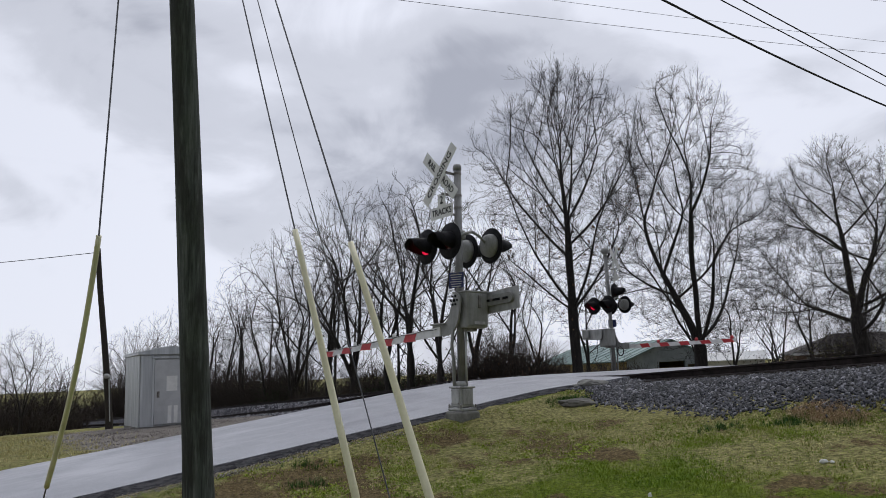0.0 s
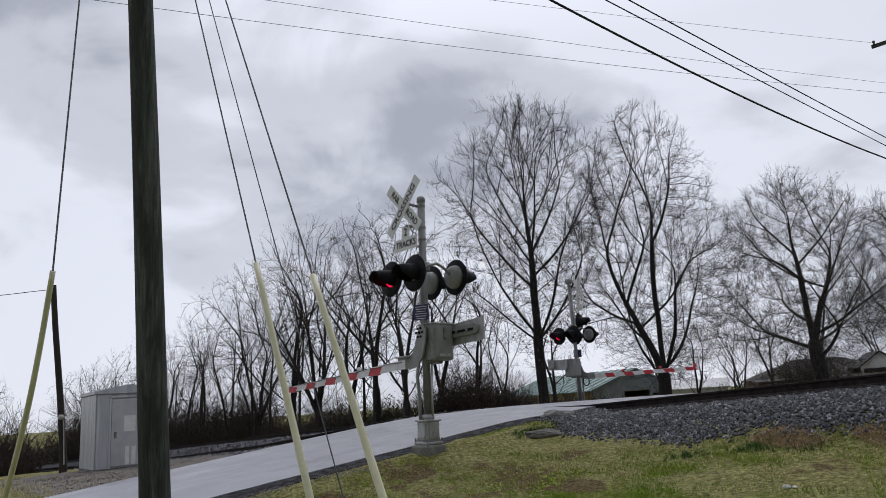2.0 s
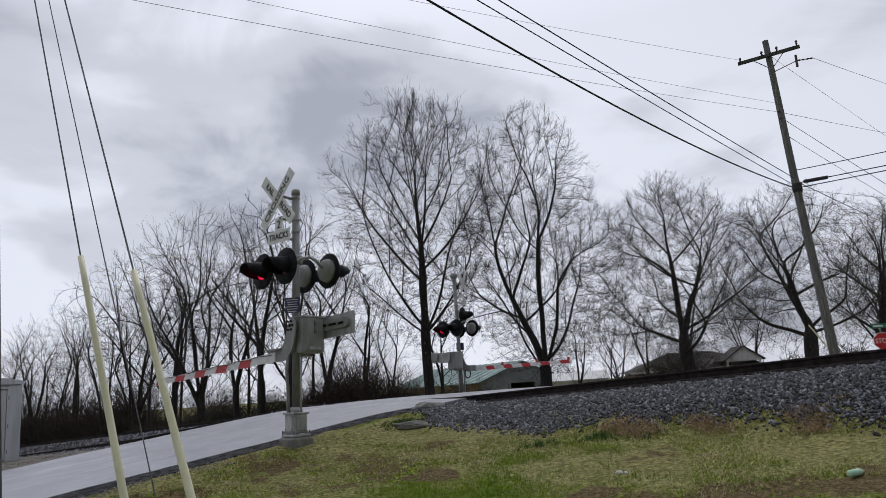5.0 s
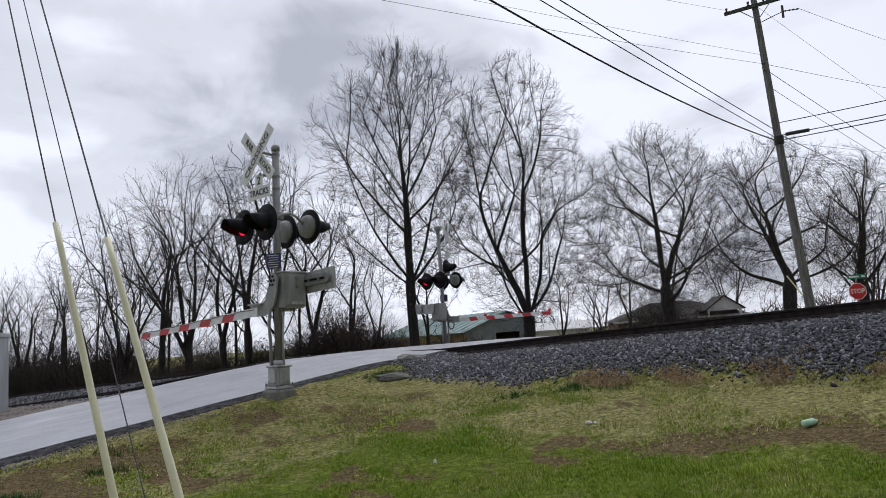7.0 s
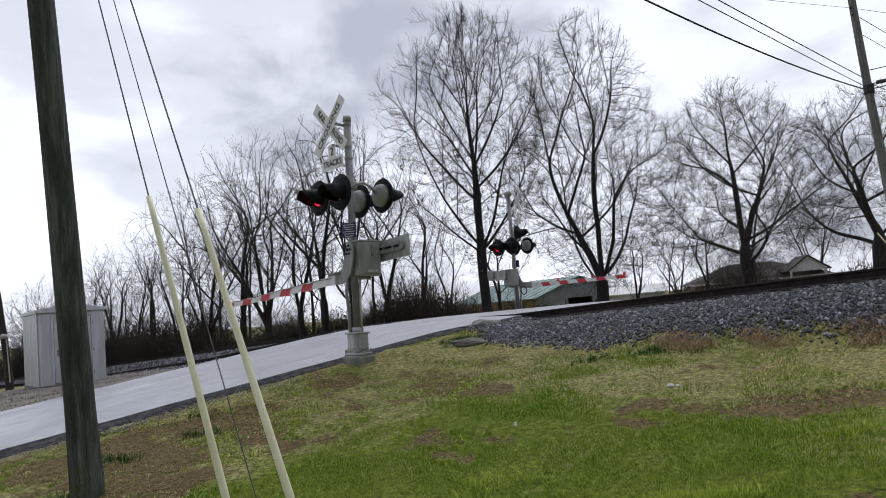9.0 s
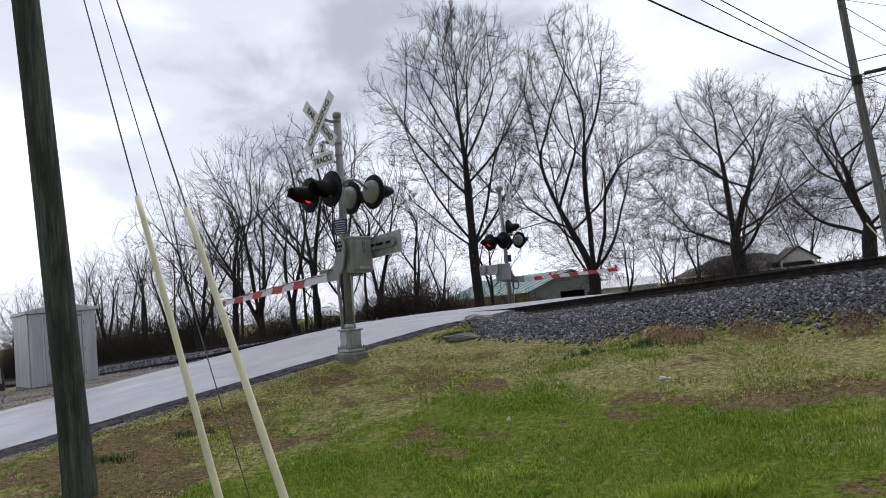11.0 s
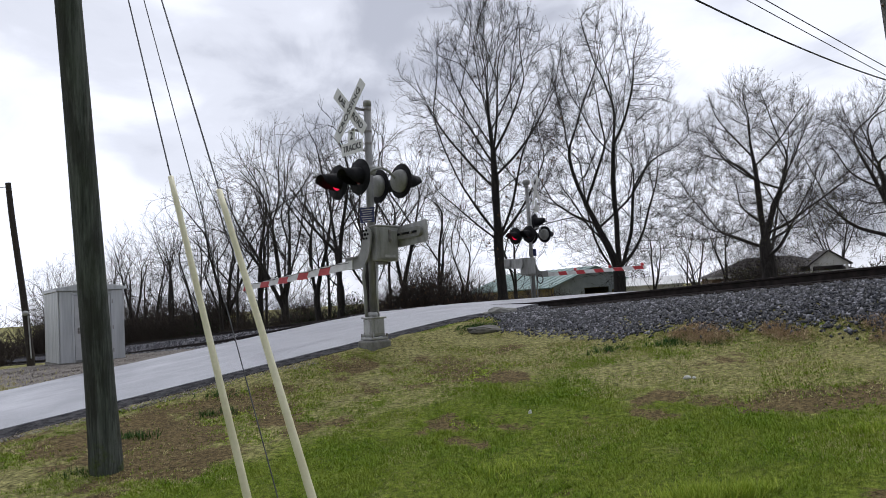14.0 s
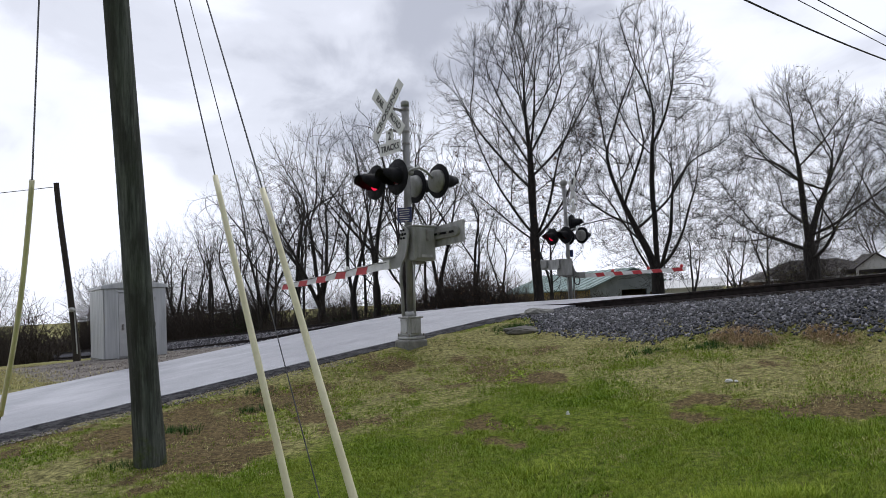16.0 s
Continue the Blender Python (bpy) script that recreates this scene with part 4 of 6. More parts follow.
# conductors passing high over the crossing to a pole off to the side
FAR_L = Vector((-46.0, 1.0, 0.0))
far_pole = round_pole("utility_pole", FAR_L, FAR_L + Vector((0, 0, 13.2)), 0.18, 0.12, "wooden utility pole beside the lane", 9.0)
wire(FAR_L + Vector((0, 0, 12.2)), on_right(12.2), 1.0, 0.007, "thin grey conductor high over the crossing", mat=M_WIRE)
wire(FAR_L + Vector((0, 0, 13.0)), on_right(12.6), 0.9, 0.006, "thin grey conductor high over the crossing", mat=M_WIRE)
wire(FAR_L + Vector((-3, 0.5, 13.15)), arm_c - arm_d * 1.1 + Vector((0, 0, 0.25)), 0.9, 0.006, "thin grey conductor high over the crossing", mat=M_WIRE)
# lines that leave the leaning pole
for p, by, times, sag, r in ((on_right(14.0) + Vector((1.35, -0.93, 0.27)), (27.66, 26.79, 14.05), 4.0, 0.3, 0.008), (on_right(12.2), (30.63, 30.15, 13.0), 4.0, 0.3, 0.009),
                             (on_right(11.95), (28.07, 28.11, 9.24), 3.0, 0.2, 0.012), (on_right(11.2), (28.09, 28.23, 8.70), 3.0, 0.2, 0.010), (on_right(9.6), (23.15, 22.76, 9.74), 5.0, 0.25, 0.018),
                             (on_right(9.05), (22.50, 22.22, 8.91), 5.0, 0.1, 0.020), (on_right(8.85), (22.52, 22.27, 8.73), 5.0, 0.1, 0.020), (on_right(9.15), (29.49, 29.90, 7.76), 2.6, 0.1, 0.016),
                             (on_right(8.8), (28.10, 28.20, 9.00), 2.5, 0.1, 0.008), (on_right(14.9), (30.77, 31.34, 13.33), 2.5, 0.1, 0.007)):
    wire(p, p + (Vector(by) - p) * times, sag, r)

# the dark pole behind the shed with its lamp and line
L_FOOT, L_TOP = Vector((-13.3, 29.3, 0.45)), Vector((-13.85, 29.1, 7.3))
small_pole = round_pole("utility_pole", L_FOOT, L_TOP, 0.13, 0.10, "short dark wooden pole behind the shed", 7.0, M_TIE)
part("meter", lathe([(0.03, -0.08), (0.09, -0.07), (0.10, 0.05), (0.07, 0.09), (0.02, 0.10)], 16, m=Matrix.Translation((-0.05, -0.2, 1.75)) @ Matrix.Rotation(radians(90), 4, "X")), M_ALU, small_pole, "round grey meter", True)
part("conduit", rod((0.10, -0.14, 0.0), (0.02, -0.15, 1.65), 0.025, n=8), M_ALU, small_pole)
wire(L_TOP + Vector((0, 0, -0.15)), (-52, 32, 7.6), 0.6, 0.014, "thin dark service wire")

# guys from the near pole, with yellow guards
ATTACH = on_near(10.6) + Vector((-0.1, -0.3, 0))


def guy(anchor, guard_len, guard_r, label, bow=0.0, low=0.08):
    anchor = Vector(anchor)
    g = thing("guy_wire", Matrix.Translation(anchor), label, "guy wire", "guys of the pole")
    up_v = ATTACH - anchor
    d = up_v.normalized()
    part("strand", tube([d * -0.1, up_v * 0.5, up_v], 0.006 if guard_len else 0.0042, 6), M_WIRE, g, "twisted steel strand")
    if guard_len:
        bend = d.cross(Vector((0, 0, 1))).normalized()
        pts = [d * (low + guard_len * i / 16) + bend * bow * math.sin(math.pi * i / 16) for i in range(17)]
        gd = part("guard", tube(pts, [guard_r * (1.06 - 0.30 * i / 16) for i in range(17)], 12), M_YELLOW, g, "faded yellow plastic guy guard", True)
        for f in (0.13, 0.16):
            i = int(f * 16)
            part("clip", tube([pts[i] - d * 0.008, pts[i] + d * 0.008], guard_r * 1.1, 12), M_YELLOW, gd)
    part("anchor_rod", tube([d * -0.25, d * 0.25], 0.012, 6), M_STEEL, g)
    return g


def aim(p, z):
    """Where a line from the pole's guy plate through p comes to the height z."""
    p = Vector(p)
    k = (ATTACH.z - z) / (ATTACH.z - p.z)
    return ATTACH.lerp(p, k)


GL, GR = Vector((-1.042, 5.385, 2.766)), Vector((-0.598, 4.900, 2.569))
for top in (GL, GR):
    foot = aim(top, 0.04)
    guy(foot, (top - foot).length - 0.08- 0.0, 0.0255, "steel guy with a faded yellow plastic guard")
guy(aim(GL.lerp(GR, 0.42) + Vector((0.02, 0, 0)), 0.04), 0, 0, "bare grey steel guy strand")
# a slack guy whose guard has slid and bowed
g_top, g_low, g_foot = Vector((-2.747, 6.112, 2.944)), Vector((-3.86, 7.57, 0.855)), Vector((-4.36, 8.22, 0.12))
slack = thing("guy_wire", Matrix.Translation(g_foot), "slack steel guy with a bowed yellow guard", "guy wire", "guys of the pole")
curve = []
for i in range(25):
    f = i / 24
    p = g_top.lerp(g_low, f) + Vector((0.22, -0.28, -0.05)) * math.sin(math.pi * f) * 0.55
    curve.append(p - g_foot)
part("guard", tube(curve, [0.021 + 0.004 * i / 24 for i in range(25)], 12), M_YELLOW, slack, "faded yellow plastic guy guard", True)
part("strand", tube([ATTACH - g_foot, (ATTACH - g_foot).lerp(curve[0], 0.5)] + curve[::4] + [Vector((0, 0, 0))], 0.0075, 6), M_WIRE, slack, "twisted steel strand")
part("anchor_rod", tube([Vector((0, 0, -0.2)), Vector((0.10, -0.14, 0.16))], 0.012, 6), M_STEEL, slack)


# ---- the signal shed ----
def shed(m):
    s = thing("signal_shed", m, "pale grey ribbed metal signal shed on gravel", "shed")
    w, d, h = 1.95, 2.2, 2.36
    bm = box((w - 0.05, d - 0.05, h), (0, 0, h / 2))
    part("core", bm, M_SHEDDOOR, s)
    for side in (-1, 1):
        n = 9
        for i in range(n):
            y = -d / 2 + d * (i + 0.5) / n
            part("siding_panel", box((0.035, d / n - 0.03, h - 0.06), (side * (w / 2 - 0.005), y, h / 2), bevel=0.012), M_SHED, s)
    part("siding_panel", box((0.40, 0.03, h - 0.08), (-w / 2 + 0.235, -d / 2, h / 2), bevel=0.01), M_SHED, s)
    part("siding_panel", box((0.34, 0.03, h - 0.08), (w / 2 - 0.195, -d / 2, h / 2), bevel=0.01), M_SHED, s)
    door = part("door", box((1.08, 0.05, 2.05), (0.02, -d / 2 - 0.012, 1.14), bevel=0.01), M_SHEDDOOR, s, "plain pale grey metal door")
    for x in (-0.56, 0.60):
        part("door_frame", box((0.06, 0.07, 2.18), (x, -d / 2 - 0.012, 1.15)), M_SHED, s)
    part("door_frame", box((1.22, 0.07, 0.06), (0.02, -d / 2 - 0.012, 2.24)), M_SHED, s)
    part("notice", box((0.34, 0.004, 0.48), (0.02, -d / 2 - 0.041, 1.40)), M_PAPER, door, "white notice sheet")
    for x in (-0.04, 0.15):
        part("notice", box((0.12, 0.004, 0.55), (x, -d / 2 - 0.041, 0.42)), M_PAPER, door, "narrow white notice strip")
    part("handle", box((0.04, 0.07, 0.16), (-0.40, -d / 2 - 0.06, 1.08), bevel=0.01), M_STEEL, door)
    part("handle_plate", box((0.08, 0.01, 0.20), (-0.40, -d / 2 - 0.04, 1.06)), M_STEEL, door)
    for z in (0.35, 1.1, 1.95):
        part("hinge", rod((0.62, -d / 2 - 0.045, z - 0.06), (0.62, -d / 2 - 0.045, z + 0.06), 0.014, n=8), M_STEEL, door)
    roof = outline([(-w / 2 - 0.06, h - 0.02), (-w / 2 - 0.06, h + 0.05), (-0.12, h + 0.22), (0.12, h + 0.22), (w / 2 + 0.06, h + 0.05), (w / 2 + 0.06, h - 0.02)], d + 0.16)
    part("roof", roof, M_SHED, s, "shallow ribbed metal roof")
    for i in range(7):
        y = -d / 2 + d * i / 6
        part("roof_rib", outline([(-w / 2 - 0.07, h + 0.045), (-0.12, h + 0.215), (0.12, h + 0.215), (w / 2 + 0.07, h + 0.045), (w / 2 + 0.07, h + 0.075), (0.12, h + 0.245), (-0.12, h + 0.245), (-w / 2 - 0.07, h + 0.075)], 0.03, Matrix.Translation((0, y, 0))), M_SHED, s)
    part("skid", box((w + 0.04, d + 0.04, 0.10), (0, 0, 0.02)), M_CONC, s)
    return s


shed(Matrix.Translation((-9.62, 25.2, 0.40)) @ Matrix.Rotation(radians(34), 4, "Z"))


# ---- bare trees ----
def unit(v):
    return v / (np.linalg.norm(v, axis=-1, keepdims=True) + 1e-9)


def turned(d, tilt_deg, spin):
    """Directions d (n, 3) bent away by tilt degrees, round them by spin."""
    ref = np.where(np.abs(d[:, 2:3]) < 0.9, [[0, 0, 1.0]], [[1.0, 0, 0]])
    u = unit(np.cross(d, ref))
    v = np.cross(d, u)
    s, c = np.sin(np.radians(tilt_deg))[:, None], np.cos(np.radians(tilt_deg))[:, None]
    return d * c + (u * np.cos(spin)[:, None] + v * np.sin(spin)[:, None]) * s


def run(rs, p, d, length, r0, r1, n, wander, rise):
    """Wandering shoots from p along d: points (m, n+1, 3) and radii (m, n+1)."""
    pts, rad = [p], [r0]
    for i in range(n):
        d = unit(d + rs.normal(0, wander, d.shape) * [1, 1, 0.6] + np.array([0, 0, rise / n]))
        p = p + d * (length / n)[:, None]
        pts.append(p)
        rad.append(r0 + (r1 - r0) * ((i + 1) / n) ** 0.8)
    return np.stack(pts, 1), np.stack(rad, 1)


def girth(t, base, peak, wide, crown):
    """The crown's radius at a share t of the tree's height."""
    t = np.asarray(t, float)
    under = np.clip((t - base) / (peak - base), 0, 1) ** 0.55
    over = np.clip(1 - np.clip((t - peak) / (1 - peak), 0, 1) ** crown, 0, 1) ** 0.6
    return wide * np.where(t < peak, under, over)


def grow(seed, height, trunk_h, trunk_r, leaders, limbs, tilt, base, peak, wide, crown=1.8, lift=0.03, boughs_each=3, first_at=0.45, low_share=0.35, wander=0.06, marks=1900, step=0.30, kill=0.46, inertia=0.9, rise=0.12, twig=0.0052, twigs=2, twig_len=0.66, thin_at=12, subs=2):
    """A bare tree that fills its crown bough by bough; gives chains of (points, radii, weight) and the twigs."""
    rs = np.random.RandomState(seed)
    # the room that the crown takes up, with an uneven outline
    t = base + (1 - base) * rs.rand(marks * 4) ** 0.9
    ang = rs.uniform(0, 6.283, len(t))
    rough = np.array([noise.noise((1.6 * math.cos(q), 1.6 * math.sin(q), 5.0 * f + seed)) for q, f in zip(ang, t)])
    reach = girth(t, base, peak, wide, crown)
    keep = rs.rand(len(t)) < np.where(t < peak, (reach / wide) ** 1.1 * 1.25, (reach / wide) ** 1.6) + 0.05
    t, ang, rough, reach = t[keep][:marks], ang[keep][:marks], rough[keep][:marks], reach[keep][:marks]
    rad = reach * (1 + 0.30 * rough) * rs.rand(len(t)) ** 0.42
    rad[t < peak] *= 1.06
    marks_at = np.stack([rad * np.cos(ang), rad * np.sin(ang), height * (t + 0.05 * rough * (t > 0.6))], -1)
    # trunk and leading stems
    pos, par, way = [np.array([0, 0, -0.3])], [-1], [np.array([0, 0, 1.0])]

    def shoot(at, d, length, bend, wander):
        k, p, gone = at, pos[at], 0.0
        while gone < length:
            d = d + rs.normal(0, wander, 3) + np.array([0, 0, bend])
            d = d / np.linalg.norm(d)
            p = p + d * step
            if p[2] > height * 0.96 or (p[2] > height * (base + 0.08) and math.hypot(p[0], p[1]) > 0.94 * girth(p[2] / height, base, peak, wide, crown)):
                break
            pos.append(p), par.append(k), way.append(d)
            k, gone = len(pos) - 1, gone + step
        return k

    top = shoot(0, np.array([rs.normal(0, 0.03), rs.normal(0, 0.03), 1.0]), trunk_h + 0.3, 0.02, 0.025)
    spin0, turns = rs.uniform(0, 6.283), 0

    def aside(d, lean, spin):
        return turned(np.asarray(d, float)[None], np.array([lean]), np.array([spin]))[0]

    for lead in leaders:
        first = len(pos)
        shoot(max(1, top - rs.randint(0, 2)), aside((0, 0, 1), lead, spin0 + turns), height, 0.012 + 0.02 * (lead > 12), wander * 0.8)
        turns += 3.4
        last, count = len(pos), max(2, int(limbs / len(leaders)))
        for k in range(count):
            f = (k + rs.uniform(0.1, 0.9)) / count
            at = first + int((last - first - 1) * (0.02 + 0.80 * f ** 1.1))
            if lead == leaders[0] and k < count * low_share:
                at = max(2, top - rs.randint(0, max(1, int((top - 1) * first_at))))
            lean = tilt[0] + (tilt[1] - tilt[0]) * f + rs.normal(0, 5)
            begin = len(pos)
            spin0 += 2.39996 + rs.normal(0, 0.25)
            shoot(at, aside((0, 0, 1), lean, spin0), height * 0.62 * (1.05 - 0.5 * f), lift * (0.5 + lean / 90), wander)
            end = len(pos)
            for b in range(boughs_each):
                g = 0.22 + 0.6 * (b + rs.rand()) / boughs_each
                q = begin + int((end - begin - 1) * g)
                if end - begin > 4:
                    shoot(q, aside(way[q], rs.uniform(26, 50), rs.uniform(0, 6.283)), (end - begin) * step * rs.uniform(0.35, 0.6), lift * 0.8, wander)
    pos, par, way = np.array(pos), list(par), np.array(way)
    kids = np.bincount(np.array(par[1:]), minlength=len(pos))
    free = np.arange(len(pos)) > top * 0.75
    gap = np.full(len(marks_at), 1e9)
    near = np.zeros(len(marks_at), int)

    def meet(first):
        q = np.linalg.norm(marks_at[:, None] - pos[None, first:], axis=2)
        q[:, ~free[first:]] = 1e8
        j = q.argmin(1)
        better = q[np.arange(len(q)), j] < gap
        gap[better], near[better] = q[np.arange(len(q)), j][better], j[better] + first

    meet(0)
    for _ in range(75):
        ok = gap > kill
        marks_at, gap, near = marks_at[ok], gap[ok], near[ok]
        if len(gap) < 8:
            break
        pull = np.zeros((len(pos), 3))
        np.add.at(pull, near, unit(marks_at - pos[near]))
        who = np.unique(near)
        who = who[kids[who] < 3]
        if not len(who):
            break
        d = unit(unit(pull[who]) + inertia * way[who] * (kids[who] == 0)[:, None] + 0.25 * way[who] + np.array([0, 0, rise]) + rs.normal(0, 0.07, (len(who), 3)))
        first = len(pos)
        pos, way = np.concatenate([pos, pos[who] + d * step]), np.concatenate([way, d])
        par += list(who)
        kids[who] += 1
        kids = np.concatenate([kids, np.zeros(len(who), int)])
        free = np.concatenate([free, np.ones(len(who), bool)])
        meet(first)
    par = np.array(par)
    n = len(pos)
    # how much each piece carries, and how thick that makes it
    load = np.zeros(n)
    load[kids == 0] = 1
    for i in range(n - 1, 0, -1):
        load[par[i]] += load[i]
    power = math.log(trunk_r / (twig * 1.5)) / math.log(load[0])
    thick = twig * 1.5 * np.maximum(load, 1) ** power
    main = np.full(n, -1)
    for i in range(1, n):
        p = par[i]
        if main[p] < 0 or load[i] > load[main[p]]:
            main[p] = i
    even = pos.copy()
    for _ in range(2):
        m = (main >= 0) & (np.arange(n) > 0)
        even[m] = 0.5 * even[m] + 0.25 * (even[par[m]] + even[main[m]])
    chains = []
    for i in range(n):
        if i and main[par[i]] == i:
            continue
        line = [par[i]] if i else []
        k = i
        while k >= 0:
            line.append(k)
            k = main[k]
        r = thick[line].copy()
        if i:
            r[0] = min(r[0], r[1] * 1.25)
        r[-1] *= 0.5
        chains.append((even[line], r, load[i]))
    # twigs along the thin boughs and at their ends
    slim = np.where((load <= thin_at) & (np.arange(n) > 0))[0]
    src = np.concatenate([np.repeat(slim, twigs), np.repeat(np.where(kids == 0)[0], 2)])
    g = rs.rand(len(src), 1)
    start = even[src] * g + even[par[src]] * (1 - g)
    d = turned(unit(way[src]), rs.uniform(14, 50, len(src)), rs.uniform(0, 6.283, len(src)))
    ln = twig_len * rs.uniform(0.45, 1.25, len(src))
    one = run(rs, start, unit(d + [0, 0, 0.34]), ln, np.full(len(src), twig), np.full(len(src), twig * 0.55), 2, 0.12, 0.35)
    sub = np.repeat(np.arange(len(src)), subs)
    h = rs.uniform(0.25, 0.9, len(sub))
    i = np.minimum((h * 2).astype(int), 1)
    w = (h * 2 - i)[:, None]
    start = one[0][sub, i] * (1 - w) + one[0][sub, i + 1] * w
    d = turned(unit(one[0][sub, 2] - one[0][sub, 0]), rs.uniform(25, 60, len(sub)), rs.uniform(0, 6.283, len(sub)))
    two = run(rs, start, unit(d + [0, 0, 0.25]), 0.5 * ln[sub] * rs.uniform(0.5, 1.2, len(sub)), np.full(len(sub), twig * 0.8), np.full(len(sub), twig * 0.5), 1, 0.1, 0.2)
    return chains, [(4, *one), (4, *two)]


def skin(shoots, pick, sides=(7, 5, 3, 3, 3)):
    """Tubes round the shoots of the picked levels, as arrays."""
    cos, faces, base = [], [], 0
    for level, pts, rad in shoots:
        if not pick(level):
            continue
        n = 12 if level < 0 else sides[min(level, 4)]
        m, kk, _ = pts.shape
        tang = unit(np.gradient(pts, axis=1))
        ref = np.where(np.abs(tang[:, :1, 2:3]) < 0.8, [[[0, 0, 1.0]]], [[[0.8, 0.6, 0.0]]])
        u = unit(np.cross(tang, np.broadcast_to(ref, tang.shape)))
        v = np.cross(tang, u)
        t = np.arange(n) * 2 * np.pi / n
        ring = pts[:, :, None] + rad[:, :, None, None] * (np.cos(t)[:, None] * u[:, :, None] + np.sin(t)[:, None] * v[:, :, None])
        cos.append(ring.reshape(-1, 3))
        at = base + np.arange(m)[:, None, None] * (kk * n) + np.arange(kk - 1)[None, :, None] * n
        i, j = np.arange(n)[None, None], (np.arange(n)[None, None] + 1) % n
        faces.append(np.stack([at + i, at + j, at + n + j, at + n + i], -1).reshape(-1, 4))
        base += m * kk * n
    return np.concatenate(cos), np.concatenate(faces)


def flakes(points, size, seed, droop=0.4):
    """Small leaf-shaped quads at points."""
    rs = np.random.RandomState(seed)
    p = np.asarray(points)
    a = unit(rs.normal(0, 1, p.shape) - [0, 0, droop])
    b = unit(np.cross(a, rs.normal(0, 1, p.shape)))
    s = size * rs.uniform(0.6, 1.3, (len(p), 1))
    co = np.stack([p, p + a * s * 0.5 + b * s * 0.32, p + a * s, p + a * s * 0.5 - b * s * 0.32], 1)
    return co.reshape(-1, 3), np.arange(len(p) * 4).reshape(-1, 4)


def boughs(chains, pick):
    """Chains of equal length gathered for skin()."""
    by = collections.defaultdict(list)
    for pts, rad, load in chains:
        if pick(load):
            by[len(pts), 0 if rad[1] > 0.05 else 2].append((pts, rad))
    return [(lv, np.array([c[0] for c in v]), np.array([c[1] for c in v])) for (_, lv), v in sorted(by.items())]


def tree(at, seed, label, mat, leaves=None, turn=0.0, **shape):
    chains, twigs = grow(seed, **shape)
    x, y = at[:2]
    th = thing("bare_tree", Matrix.Translation((x, y, at[2] if len(at) > 2 else gz(x, y))) @ Matrix.Rotation(turn, 4, "Z"), label, "tree", "trees by the crossing")
    # a flared foot
    foot = chains[0][1]
    foot[:3] *= [1.5, 1.2, 1.06]
    arrays("trunk", *skin([(-1, chains[0][0][None], foot[None])], lambda v: True), mat, th, True)
    heavy = sorted((c[2] for c in chains[1:]), reverse=True)[4:5] or [6]
    split = min(6, heavy[0] - 0.5)
    arrays("branching", *skin(boughs(chains[1:], lambda q: q > split), lambda v: True), mat, th, True)
    arrays("crown", *skin(boughs(chains[1:], lambda q: q <= split) + twigs, lambda v: True), mat, th, False)
    if leaves:
        leaf_mat, share, size, test = leaves
        rs = np.random.RandomState(seed + 1)
        tips = twigs[0][1][:, -1]
        tips = tips[(rs.rand(len(tips)) < share) & test(tips)]
        arrays("foliage", *flakes(tips, size, seed), leaf_mat, th)
    return th


tree((6.55, 36.9, 1.25), 11, "tall bare tree with upright limbs and a few dead leaves", M_BARK, (M_DEADLEAF, 0.10, 0.16, lambda p: p[:, 2] < 8.5), height=16.5, trunk_h=4.0, trunk_r=0.26, leaders=(3,), limbs=22, tilt=(56, 14), base=0.14, peak=0.52, wide=4.6, crown=2.0, lift=0.035, inertia=1.1, rise=0.22, marks=2100, twigs=2, first_at=0.30, low_share=0.22, wander=0.034, twig=0.0056)
tree((13.5, 39.2, 0.75), 41, "tall bare tree dividing low into several stems", M_BARK, turn=math.pi * 0.68, height=17.2, trunk_h=2.0, trunk_r=0.33, leaders=(5, 19), limbs=20, tilt=(72, 24), base=0.05, peak=0.34, wide=5.4, crown=1.35, lift=0.03, inertia=0.9, rise=0.10, marks=2300, twigs=3)
tree((24.3, 42.9, 0.6), 35, "broad bare tree with budding greenish twigs", M_BARK2, (M_BUDS, 0.22, 0.085, lambda p: p[:, 2] > 3), height=14.0, trunk_h=3.0, trunk_r=0.42, leaders=(4, 22), limbs=20, tilt=(84, 26), base=0.06, peak=0.34, wide=6.1, crown=2.0, lift=0.022, inertia=0.9, rise=0.08, marks=2300, twigs=3)
tree((33.8, 43.9, 0.8), 47, "broad bare tree behind the leaning pole", M_BARK2, height=13.4, trunk_h=3.0, trunk_r=0.46, leaders=(10, 24), limbs=16, tilt=(78, 34), base=0.07, peak=0.46, wide=6.3, crown=2.4, lift=0.015, inertia=1.0, rise=0.0, marks=1900)
tree((40.5, 44.5, 0.8), 53, "dark bare tree at the road junction", M_BARK, height=12.5, trunk_h=2.6, trunk_r=0.42, leaders=(6, 20), limbs=12, tilt=(66, 28), base=0.10, peak=0.5, wide=4.6, crown=2.2, rise=0.1, marks=1200)

